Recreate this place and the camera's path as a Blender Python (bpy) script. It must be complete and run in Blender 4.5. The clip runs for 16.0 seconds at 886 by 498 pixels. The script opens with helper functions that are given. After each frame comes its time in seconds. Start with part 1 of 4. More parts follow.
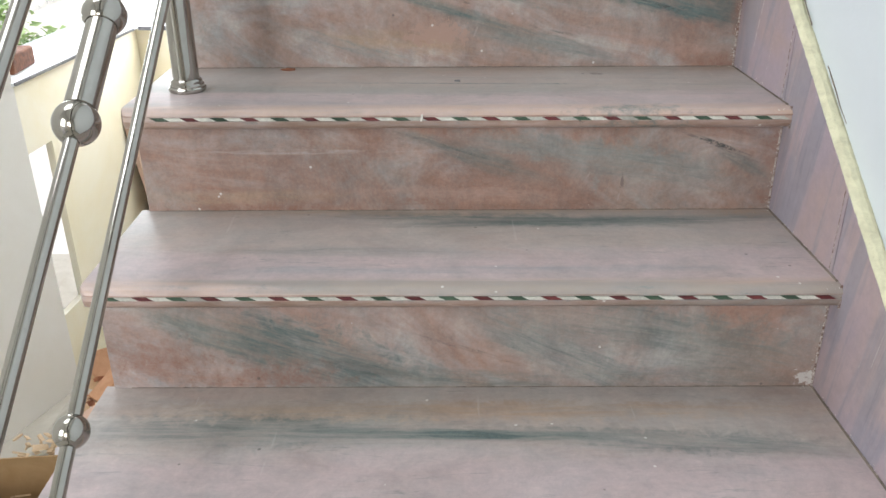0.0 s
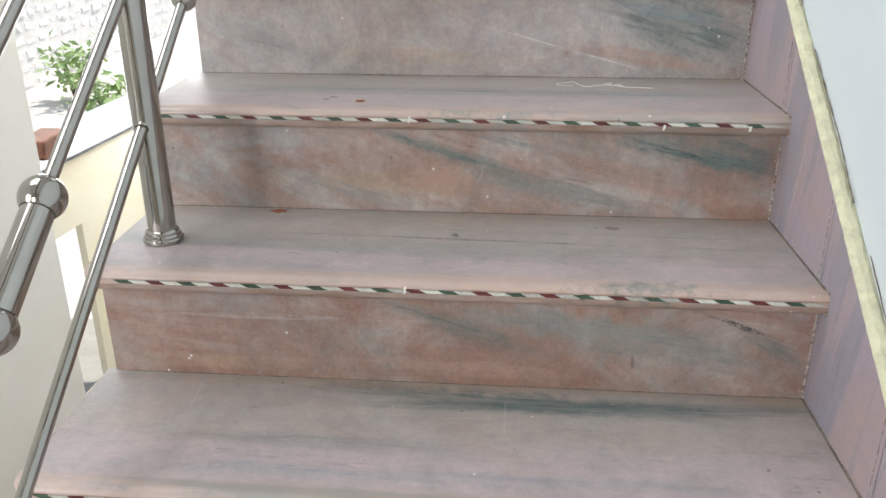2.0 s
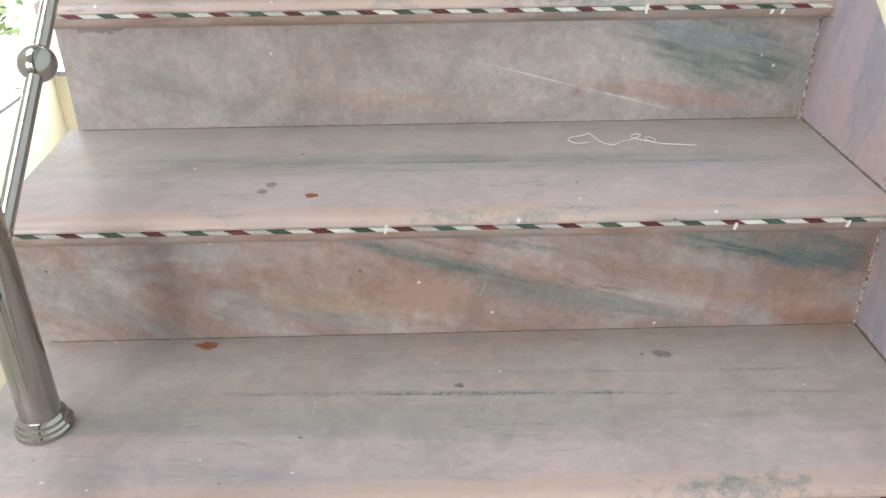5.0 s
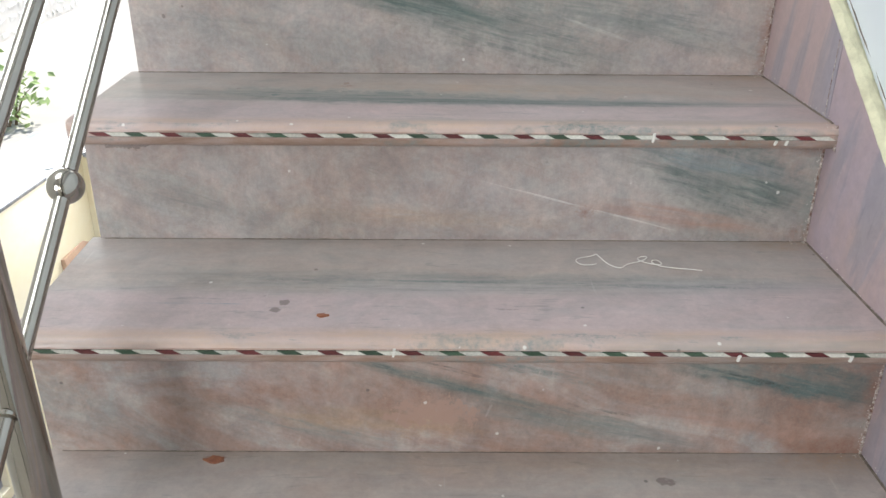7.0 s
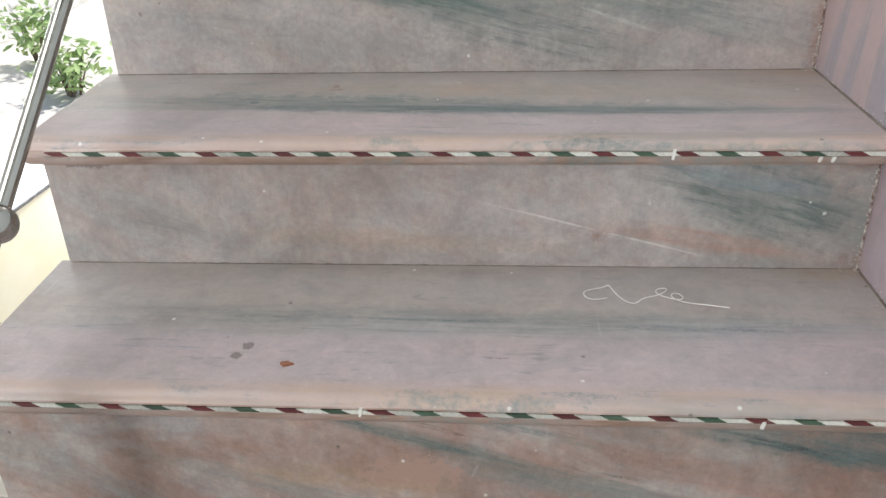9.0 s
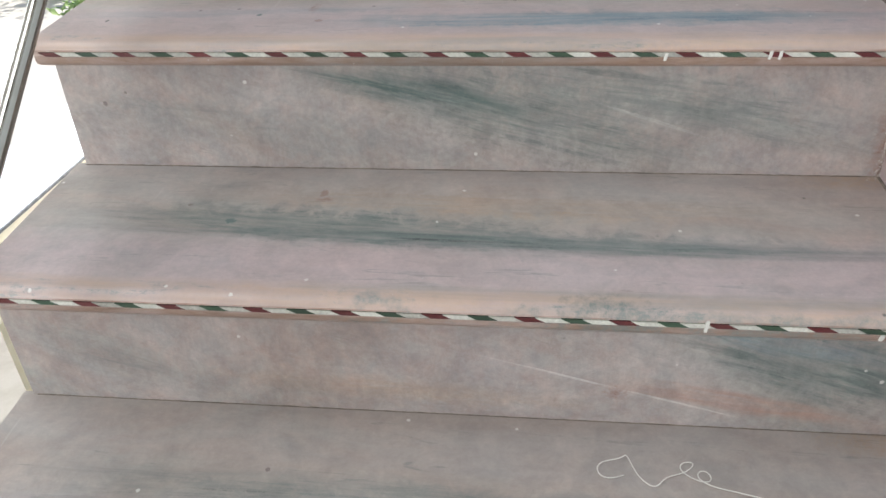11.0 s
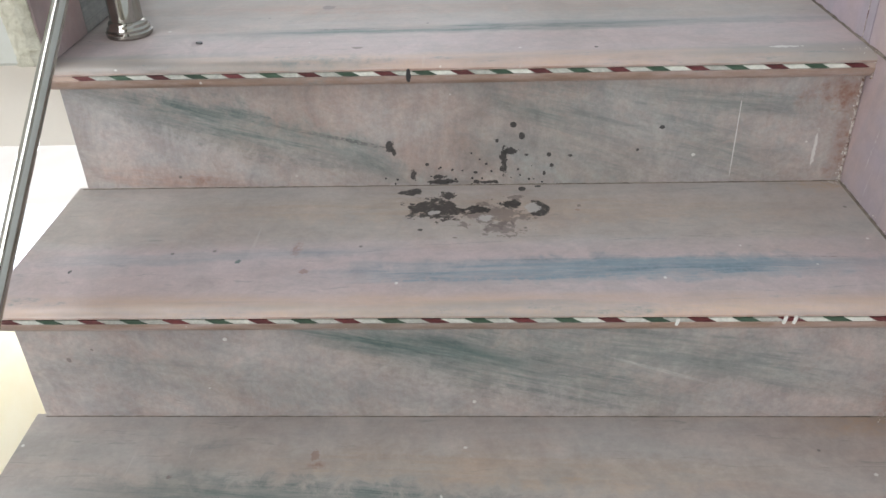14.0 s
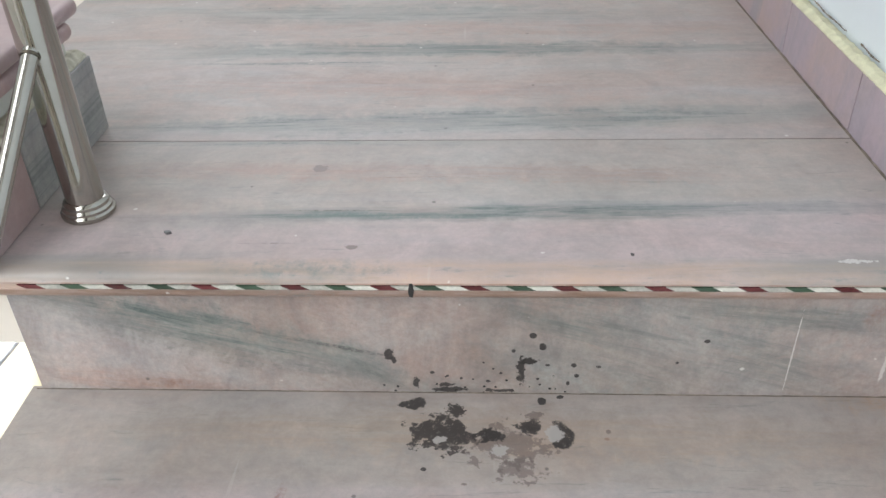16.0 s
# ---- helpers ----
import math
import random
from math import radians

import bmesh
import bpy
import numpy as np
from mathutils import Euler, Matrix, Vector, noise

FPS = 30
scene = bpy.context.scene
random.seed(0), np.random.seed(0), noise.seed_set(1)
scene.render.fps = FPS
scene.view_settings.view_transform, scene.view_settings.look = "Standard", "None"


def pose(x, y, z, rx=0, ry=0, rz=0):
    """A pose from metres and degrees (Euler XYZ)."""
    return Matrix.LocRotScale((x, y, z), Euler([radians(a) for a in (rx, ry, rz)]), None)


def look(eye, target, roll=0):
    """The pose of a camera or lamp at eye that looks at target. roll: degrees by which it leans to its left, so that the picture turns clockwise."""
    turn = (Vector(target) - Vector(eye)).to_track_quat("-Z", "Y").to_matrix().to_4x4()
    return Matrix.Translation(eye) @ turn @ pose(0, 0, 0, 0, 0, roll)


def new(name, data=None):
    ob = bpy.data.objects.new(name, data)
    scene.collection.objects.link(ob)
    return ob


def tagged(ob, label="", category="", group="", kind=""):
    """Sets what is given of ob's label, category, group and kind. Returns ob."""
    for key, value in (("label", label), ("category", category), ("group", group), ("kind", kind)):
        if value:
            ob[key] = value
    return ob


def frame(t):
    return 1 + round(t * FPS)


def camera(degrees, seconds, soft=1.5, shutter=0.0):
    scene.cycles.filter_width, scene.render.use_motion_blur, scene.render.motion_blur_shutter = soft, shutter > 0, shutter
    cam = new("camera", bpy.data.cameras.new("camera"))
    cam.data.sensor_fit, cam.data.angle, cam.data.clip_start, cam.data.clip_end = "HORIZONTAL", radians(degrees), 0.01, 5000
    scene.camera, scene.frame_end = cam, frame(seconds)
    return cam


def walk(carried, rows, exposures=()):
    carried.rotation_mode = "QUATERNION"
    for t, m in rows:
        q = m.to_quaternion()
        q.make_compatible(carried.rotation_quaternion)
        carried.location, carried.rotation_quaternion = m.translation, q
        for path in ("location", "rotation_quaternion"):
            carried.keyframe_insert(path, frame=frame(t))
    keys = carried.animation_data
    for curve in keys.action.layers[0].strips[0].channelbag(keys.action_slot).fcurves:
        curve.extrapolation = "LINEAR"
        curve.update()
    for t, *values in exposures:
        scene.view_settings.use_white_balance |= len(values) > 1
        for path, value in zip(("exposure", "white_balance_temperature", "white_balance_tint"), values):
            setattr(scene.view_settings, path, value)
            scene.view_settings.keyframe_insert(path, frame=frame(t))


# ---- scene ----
cam = camera(55.2, 16.0)
PATH = [
    (0, (0.669, -0.647, 0.697), (0.662, 1.159, -0.162), -0.3),
    (0.5, (0.676, -0.605, 0.705), (0.647, 1.22, -0.114), -0.4),
    (1, (0.709, -0.536, 0.715), (0.641, 1.306, -0.063), -0.6),
    (1.5, (0.749, -0.464, 0.784), (0.646, 1.376, 0.007), -0.2),
    (2, (0.776, -0.44, 0.827), (0.612, 1.393, 0.044), -0.3),
    (2.5, (0.779, -0.415, 0.826), (0.575, 1.417, 0.049), -0.3),
    (3, (0.778, -0.361, 0.827), (0.566, 1.462, 0.032), -0.5),
    (3.5, (0.747, -0.264, 0.821), (0.56, 1.533, -0.037), -0.7),
    (4, (0.711, -0.132, 0.818), (0.633, 1.638, -0.109), -0.5),
    (4.5, (0.678, -0.013, 0.87), (0.691, 1.724, -0.122), -0.7),
    (5, (0.654, 0.01, 0.946), (0.698, 1.737, -0.06), -0.5),
    (7.3, (0.663, 0.026, 1.012), (0.671, 1.839, 0.168), 0.5),
    (7.5, (0.664, 0.034, 1.009), (0.668, 1.85, 0.172), 0.4),
    (8, (0.672, 0.065, 1.006), (0.65, 1.875, 0.156), 0.1),
    (8.2, (0.688, 0.09, 1.001), (0.644, 1.892, 0.135), -0.3),
    (10.3, (0.805, 0.318, 1.126), (0.535, 1.979, 0.045), -3.4),
    (10.5, (0.803, 0.351, 1.136), (0.533, 2.004, 0.042), -3.4),
    (11, (0.78, 0.42, 1.19), (0.549, 2.06, 0.068), -3.0),
    (11.5, (0.762, 0.436, 1.275), (0.595, 2.058, 0.116), -3.0),
    (12, (0.743, 0.421, 1.318), (0.613, 2.059, 0.177), -3.9),
    (12.5, (0.71, 0.43, 1.33), (0.606, 2.091, 0.221), -4.1),
    (13, (0.669, 0.45, 1.35), (0.567, 2.149, 0.299), -3.7),
    (13.5, (0.69, 0.497, 1.358), (0.6, 2.204, 0.319), -3.0),
    (14, (0.707, 0.606, 1.375), (0.618, 2.291, 0.301), -2.1),
    (14.5, (0.731, 0.691, 1.452), (0.605, 2.358, 0.354), -2.0),
    (15, (0.738, 0.732, 1.495), (0.588, 2.402, 0.405), -2.1),
    (15.5, (0.725, 0.814, 1.498), (0.589, 2.479, 0.399), -1.9),
    (16, (0.697, 0.879, 1.522), (0.599, 2.529, 0.396), -1.8),
]
EXPOSURES = [(0, 0.02), (1, 0.05), (2, -0.02), (3.5, 0.0), (4.2, 0.2), (4.5, 0.37), (4.8, 0.31), (5.2, 0.13), (7.5, -0.02), (8.2, -0.02), (10.5, -0.03), (12.5, 0.0), (14.5, -0.10), (15.2, -0.08), (16, 0.09)]
walk(cam, [(t, look(eye, target, roll)) for t, eye, target, roll in PATH], EXPOSURES)

# world and light
import itertools

world = bpy.data.worlds.new("world")
scene.world = world
world.use_nodes = True
wn = world.node_tree.nodes
sky = wn.new("ShaderNodeTexSky")
sky.sky_type, sky.sun_disc = "NISHITA", False
sky.sun_elevation, sky.sun_rotation = radians(54), radians(33)
world.node_tree.links.new(sky.outputs[0], wn["Background"].inputs[0])
wn["Background"].inputs[1].default_value = 0.15
SUN_DIR = Vector((math.sin(radians(33)) * math.cos(radians(54)), math.cos(radians(33)) * math.cos(radians(54)), math.sin(radians(54))))


def lamp(name, kind, m, energy, **props):
    data = bpy.data.lights.new(name, kind)
    data.energy = energy
    for key, value in props.items():
        if key == "color":
            data.color = value
        elif key == "angle":
            data.angle = value
        elif key == "size":
            data.shape, data.size, data.size_y = "RECTANGLE", value[0], value[1]
    ob = new(name, data)
    ob.matrix_world = m
    return ob


lamp("sun", "SUN", look(SUN_DIR * 30, (0, 0, 0)), 5.0, angle=radians(0.5), color=(1.0, 0.95, 0.88))
lamp("daylight_door", "AREA", look((-1.42, -1.70, 1.15), (0.5, 0.9, 0.3)), 48, size=(0.9, 1.3), color=(0.97, 0.98, 1.0))
# Added fill before the windowless south wall, to brighten the white left wall.
lamp("daylight_south", "AREA", look((-0.6, -4.4, 1.4), (-0.8, 1.0, -0.3)), 46, size=(1.2, 1.6), color=(1.0, 0.98, 0.95))
lamp("daylight_west", "AREA", look((-0.66, 2.35, 0.48), (0.6, 1.7, -0.1)), 14, size=(0.8, 0.7), color=(0.84, 0.93, 1.0))
lamp("daylight_north", "AREA", look((-0.2, 2.80, 0.45), (-0.6, 1.2, -0.5)), 20, size=(0.7, 0.7), color=(0.97, 0.98, 1.0))
# Lamp added to lift the landing, in an opening made for it.
lamp("daylight_landing", "AREA", look((0.15, 3.38, 2.10), (0.55, 1.2, 1.0)), 6, size=(1.3, 0.65), color=(1.0, 0.98, 0.95))
# Unseen fill hung high inside the closed west wall, added to light the treads.
lamp("daylight_upper", "AREA", look((-0.62, 0.9, 2.6), (0.9, 1.0, 0.5)), 27, size=(1.4, 1.0), color=(0.90, 0.95, 1.0))

# ---- materials ----


def material(name, color=(0.8, 0.8, 0.8), rough=0.5, metal=0.0):
    m = bpy.data.materials.new(name)
    m.use_nodes = True
    b = m.node_tree.nodes["Principled BSDF"]
    b.inputs["Base Color"].default_value = (*color, 1)
    b.inputs["Roughness"].default_value = rough
    b.inputs["Metallic"].default_value = metal
    return m


def node(m, kind, inputs=(), **props):
    n = m.node_tree.nodes.new(kind)
    for key, value in props.items():
        if key == "operation":
            n.operation = value
        elif key == "blend_type":
            n.blend_type = value
        elif key == "data_type":
            n.data_type = value
    for key, value in dict(inputs).items():
        if isinstance(value, bpy.types.NodeSocket):
            m.node_tree.links.new(value, n.inputs[key])
        else:
            n.inputs[key].default_value = value
    return n


def mapped(m, scale=(1, 1, 1), rot=(0, 0, 0), loc=(0, 0, 0)):
    g = node(m, "ShaderNodeNewGeometry")
    return node(m, "ShaderNodeMapping", {"Vector": g.outputs["Position"], "Scale": scale, "Rotation": rot, "Location": loc}).outputs[0]


def noise_of(m, vec, scale, detail=5, rough=0.6, distort=0.0):
    return node(m, "ShaderNodeTexNoise", {"Vector": vec, "Scale": scale, "Detail": detail, "Roughness": rough, "Distortion": distort}).outputs["Fac"]


def step(m, fac, lo, hi, a=0.0, b=1.0):
    return node(m, "ShaderNodeMapRange", {"Value": fac, "From Min": lo, "From Max": hi, "To Min": a, "To Max": b}).outputs[0]


def blend(m, fac, a, b, how="MIX"):
    n = node(m, "ShaderNodeMixRGB", blend_type=how)
    for key, value in (("Fac", fac), ("Color1", a), ("Color2", b)):
        if isinstance(value, bpy.types.NodeSocket):
            m.node_tree.links.new(value, n.inputs[key])
        else:
            n.inputs[key].default_value = value if key == "Fac" else (*value, 1)
    return n.outputs[0]


def math2(m, op, a, b=0.0):
    return node(m, "ShaderNodeMath", {0: a, 1: b}, operation=op).outputs[0]


def bump(m, height, strength, distance=0.002):
    n = node(m, "ShaderNodeBump", {"Height": height, "Strength": strength, "Distance": distance})
    m.node_tree.links.new(n.outputs[0], m.node_tree.nodes["Principled BSDF"].inputs["Normal"])


def base(m, socket, key="Base Color"):
    m.node_tree.links.new(socket, m.node_tree.nodes["Principled BSDF"].inputs[key])


COLOURS = {"PINK": (0.4214, 0.3927, 0.378), "ROSE": (0.392, 0.2601, 0.212), "GREEN": (0.235, 0.26, 0.25), "TEAL": (0.118, 0.170, 0.165), "BLUE": (0.20, 0.275, 0.32),
           "DARK": (0.05, 0.055, 0.055), "OCHRE": (0.40, 0.29, 0.20), "ORANGE": (0.54, 0.385, 0.29), "WHITE": (0.62, 0.60, 0.58), "GREY": (0.3465, 0.33, 0.306),
           "LILAC": (0.4059, 0.3959, 0.4158), "TAR": (0.032, 0.029, 0.029), "RUST": (0.24, 0.12, 0.085), "DUST": (0.22, 0.18, 0.17), "SOOT": (0.13, 0.10, 0.095), "TAN": (0.355, 0.318, 0.275), "BLUSH": (0.485, 0.392, 0.400)}
COL = COLOURS


def placed(m, vec, flat, x, w, angle, half_u, half_w):
    """Coordinates centred on a streak or spot: along it and across it, 1 at its ends."""
    n = node(m, "ShaderNodeMapping", {"Vector": vec, "Location": (x, w, 0) if flat else (x, 0, w),
                                      "Rotation": (0, 0, angle) if flat else (0, -angle, 0),
                                      "Scale": (half_u, half_w, 1000) if flat else (half_u, 1000, half_w)})
    n.vector_type = "TEXTURE"
    return n.outputs[0]


def marble(name, flat=True, streaks=(), spots=(), level=0.0, seed=0.0, front=None, rosy=0.5, diag=0.0, deep=0.0, tint=None):
    """Pink marble with drifting green-grey veins. streaks: from x, w to x, w, half width, colour, strength; spots: x, w, half sizes, colour, raggedness."""
    m = material(name)
    pos = mapped(m)
    shifted = mapped(m, (1, 1, 1), (0, radians(diag), 0), (seed * 3.7, seed * 1.9, seed * 2.3))
    info = node(m, "ShaderNodeObjectInfo").outputs["Random"]
    off = node(m, "ShaderNodeVectorMath", {0: shifted, 1: (0, 0, 0)}, operation="ADD")
    comb = node(m, "ShaderNodeCombineXYZ", {"X": math2(m, "MULTIPLY", info, 17.0), "Y": math2(m, "MULTIPLY", info, 9.0)}).outputs[0]
    if not (streaks or spots):
        m.node_tree.links.new(comb, off.inputs[1])
    v = off.outputs[0]
    stretch = node(m, "ShaderNodeMapping", {"Vector": v, "Scale": (0.5, 6.0, 6.0) if flat else (1.1, 3.6, 3.6)}).outputs[0]
    fine = node(m, "ShaderNodeMapping", {"Vector": v, "Scale": (9.0, 60.0, 60.0) if flat else (26.0, 34.0, 34.0)}).outputs[0]
    clouds = noise_of(m, node(m, "ShaderNodeMapping", {"Vector": v, "Scale": (1.0, 2.2, 2.2)}).outputs[0], 4.0, 9, 0.66, 1.1)
    bands = noise_of(m, stretch, 1.5, 6, 0.6, 0.4)
    grain = noise_of(m, fine, 1.6, 6, 0.7, 0.3)
    speck = noise_of(m, v, 260.0, 3, 0.7)
    mottle = noise_of(m, v, 38.0, 6, 0.7, 0.5)
    blotch = noise_of(m, v, 11.0, 8, 0.72, 0.8)
    smear = noise_of(m, mapped(m, (34.0, 34.0, 7.0) if not flat else (5.0, 20.0, 5.0), (0, 0, 0), (seed, 2.0 * seed, 0)), 2.6, 5, 0.75, 0.6)
    pepper = noise_of(m, pos, 150.0, 5, 0.8)
    c = blend(m, step(m, clouds, 0.36, 0.66, 0, rosy), COL["PINK"], COL["ROSE"])
    c = blend(m, step(m, bands, 0.52, 0.62, 0, 0.38 if flat else 0.45), c, COL["GREEN"])
    c = blend(m, step(m, bands, 0.47, 0.30, 0, 0.45), c, COL["LILAC"])
    if front is not None:
        depth = math2(m, "SUBTRACT", math2(m, "ADD", node(m, "ShaderNodeSeparateXYZ", {0: pos}).outputs["Y"], step(m, bands, 0.3, 0.7, -0.03, 0.03)), front)
        c = blend(m, math2(m, "MULTIPLY", step(m, depth, 0.115, 0.145, 0, 0.32), step(m, depth, 0.34, 0.28)), c, COL["TAN"])
        c = blend(m, math2(m, "MULTIPLY", step(m, depth, 0.125, 0.09, 0, 0.65), step(m, blotch, 0.3, 0.55, 0.4, 1.0)), c, COL["BLUSH"])
    hair = noise_of(m, node(m, "ShaderNodeMapping", {"Vector": v, "Scale": (1.3, 11.0, 11.0)}).outputs[0], 1.3, 5, 0.6, 0.5)
    line = step(m, math2(m, "ABSOLUTE", math2(m, "SUBTRACT", hair, 0.5)), 0.012, 0.003, 0, 1)
    c = blend(m, math2(m, "MULTIPLY", line, step(m, grain, 0.52, 0.62, 0.0, 0.38 if flat else 0.2)), c, COL["TEAL"])
    if deep:
        c = blend(m, math2(m, "ADD", math2(m, "MULTIPLY", deep, step(m, clouds, 0.38, 0.62, 0.3, 1.6)), step(m, mottle, 0.35, 0.65, -0.15, 0.17)), c, (0.27, 0.155, 0.115))
    for x0, w0, x1, w1, half, colour, strength in streaks:
        w0, w1 = (w0, w1) if flat else (w0 + level, w1 + level)
        length, angle = math.hypot(x1 - x0, w1 - w0), math.atan2(w1 - w0, x1 - x0)
        local = placed(m, pos, flat, (x0 + x1) / 2, (w0 + w1) / 2, angle, length / 2 * 1.15, half * 1.5)
        warp = node(m, "ShaderNodeVectorMath", {0: local, 1: node(m, "ShaderNodeCombineXYZ", {"Y" if flat else "Z": step(m, mottle if half > 0.012 else clouds, 0.3, 0.7, -0.5, 0.5), "X": step(m, bands, 0.3, 0.7, -0.12, 0.12)}).outputs[0]}, operation="ADD").outputs[0]
        d = node(m, "ShaderNodeVectorMath", {0: warp}, operation="LENGTH").outputs["Value"]
        mask = step(m, d, 1.12, 0.5, 0, 1) if half > 0.006 else step(m, d, 1.0, 0.62, 0, 1)
        lu, lw = length / 2 * 1.15, half * 1.5
        along = node(m, "ShaderNodeMapping", {"Vector": local, "Location": (seed, x0 * 7, w0 * 5), "Scale": (lu * 7, lw * 85, 1) if flat else (lu * 9, 1, lw * 90)}).outputs[0]
        fibre = noise_of(m, along, 1.0, 7, 0.72, 0.4)
        mask = math2(m, "MULTIPLY", mask, step(m, fibre, 0.42, 0.60, 0.4 if half > 0.006 else 0.0, 1.0))
        if half <= 0.006 and colour != "WHITE":
            mask = math2(m, "MULTIPLY", mask, step(m, pepper, 0.44, 0.53, 0.12, 1.0))
        c = blend(m, math2(m, "MULTIPLY", mask, min(1.0, strength * 1.1)), c, COL[colour])
        if half > 0.006 and colour in ("TEAL", "GREEN", "BLUE"):
            c = blend(m, math2(m, "MULTIPLY", math2(m, "MULTIPLY", mask, step(m, fibre, 0.53, 0.60)), step(m, pepper, 0.44, 0.54, 0, 0.42 * strength)), c, COL["DARK"] if colour != "BLUE" else (0.06, 0.10, 0.14))
    c = blend(m, 0.26 if flat else 0.4, c, node(m, "ShaderNodeMixRGB", {"Fac": step(m, grain, 0.25, 0.75), "Color1": (0.80, 0.81, 0.82, 1), "Color2": (1.17, 1.14, 1.12, 1)}).outputs[0], "MULTIPLY")
    c = blend(m, 0.7, c, node(m, "ShaderNodeMixRGB", {"Fac": step(m, mottle, 0.3, 0.7), "Color1": (0.84, 0.86, 0.87, 1), "Color2": (1.14, 1.11, 1.1, 1)}).outputs[0], "MULTIPLY")
    c = blend(m, 0.5 if flat else 1.0, c, node(m, "ShaderNodeMixRGB", {"Fac": step(m, blotch, 0.36, 0.64), "Color1": (0.84, 0.85, 0.87, 1), "Color2": (1.17, 1.16, 1.15, 1)}).outputs[0], "MULTIPLY")
    c = blend(m, 0.12 if flat else 0.3, c, node(m, "ShaderNodeMixRGB", {"Fac": step(m, smear, 0.42, 0.62), "Color1": (0.86, 0.86, 0.86, 1), "Color2": (1.10, 1.09, 1.09, 1)}).outputs[0], "MULTIPLY")
    c = blend(m, 0.28 if flat else 0.62, c, node(m, "ShaderNodeMixRGB", {"Fac": step(m, pepper, 0.38, 0.62), "Color1": (0.84, 0.84, 0.84, 1), "Color2": (1.12, 1.12, 1.12, 1)}).outputs[0], "MULTIPLY")
    if not flat:
        c = blend(m, math2(m, "MULTIPLY", step(m, blotch, 0.60, 0.70, 0, 0.5), step(m, mottle, 0.45, 0.58)), c, COL["DUST"])
    if front is not None:
        sep = node(m, "ShaderNodeSeparateXYZ", {0: pos}).outputs
        edge = step(m, math2(m, "ADD", sep["Y"], math2(m, "MULTIPLY", mottle, 0.02)), front + 0.044, front + 0.030, 0, 0.62)
        worn = noise_of(m, mapped(m, (5.0, 26.0, 26.0), (0, 0, 0), (seed, 0, 0)), 1.6, 7, 0.75, 0.3)
        c = blend(m, math2(m, "MULTIPLY", edge, step(m, worn, 0.36, 0.6, 0.35, 1.15)), c, COL["ORANGE"])
        c = blend(m, math2(m, "MULTIPLY", math2(m, "MULTIPLY", edge, 1.3), math2(m, "MULTIPLY", step(m, worn, 0.42, 0.36), step(m, pepper, 0.45, 0.55))), c, COL["GREEN"])
        c = blend(m, math2(m, "MULTIPLY", step(m, bands, 0.52, 0.6), step(m, math2(m, "ADD", sep["Y"], 0.0), front + 0.05, front + 0.03, 0, 0.5)), c, COL["GREEN"])
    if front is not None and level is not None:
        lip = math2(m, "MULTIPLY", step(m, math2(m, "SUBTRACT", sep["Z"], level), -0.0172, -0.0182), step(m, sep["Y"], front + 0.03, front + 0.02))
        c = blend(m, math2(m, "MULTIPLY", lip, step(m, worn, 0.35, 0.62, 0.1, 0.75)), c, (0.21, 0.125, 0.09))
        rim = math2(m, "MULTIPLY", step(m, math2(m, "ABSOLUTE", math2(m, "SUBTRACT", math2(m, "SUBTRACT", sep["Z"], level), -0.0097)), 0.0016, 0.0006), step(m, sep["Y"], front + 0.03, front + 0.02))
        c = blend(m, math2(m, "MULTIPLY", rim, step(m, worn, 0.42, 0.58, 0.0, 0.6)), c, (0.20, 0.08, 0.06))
    if tint:
        c = blend(m, 0.6, c, tint)
    for x, w, hx, hw, colour, ragged in spots:
        w = w if flat else w + level
        local = placed(m, pos, flat, x, w, 0.0, hx, hw)
        d = node(m, "ShaderNodeVectorMath", {0: local}, operation="LENGTH").outputs["Value"]
        rough = noise_of(m, pos, 62.0 if hx > 0.01 else 190.0, 5, 0.7)
        d = math2(m, "ADD", d, step(m, rough, 0.3, 0.7, -ragged, ragged))
        holes = step(m, noise_of(m, pos, 95.0, 6, 0.75), 0.33, 0.42, 0.3, 1.0) if hx > 0.01 else 1.0
        if ragged > 0.65 and colour in ("RUST", "GREEN", "TEAL", "OCHRE"):
            film = math2(m, "MULTIPLY", step(m, d, 1.5, 0.0, 0, 0.8), step(m, pepper, 0.40, 0.58, 0.35, 1.0))
            c = blend(m, film, c, COL[colour])
        else:
            c = blend(m, math2(m, "MULTIPLY", step(m, d, 1.0, 0.86, 0, {"SOOT": 0.62, "RUST": 0.5}.get(colour, 0.93)), holes), c, COL[colour])
    scratch = node(m, "ShaderNodeMapping", {"Vector": v, "Rotation": (0.3, 0.5, 1.1), "Scale": (40, 3.0, 9.0)}).outputs[0]
    lines = noise_of(m, scratch, 2.2, 2, 0.4)
    c = blend(m, step(m, lines, 0.755, 0.78, 0, 0.16), c, COL["WHITE"])
    flecks = node(m, "ShaderNodeTexVoronoi", {"Vector": v, "Scale": 42.0}).outputs
    sizes = node(m, "ShaderNodeSeparateXYZ", {0: flecks["Color"]}).outputs["X"]
    rare = 0.90 if front is None else math2(m, "SUBTRACT", 0.93, step(m, node(m, "ShaderNodeSeparateXYZ", {0: pos}).outputs["Y"], front + 0.05, front + 0.03, 0, 0.22))
    dots = math2(m, "MULTIPLY", step(m, math2(m, "ADD", flecks["Distance"], step(m, pepper, 0.3, 0.7, -0.05, 0.05)), 0.10, 0.07), math2(m, "GREATER_THAN", sizes, rare))
    c = blend(m, math2(m, "MULTIPLY", dots, 0.75), c, (0.72, 0.71, 0.68))
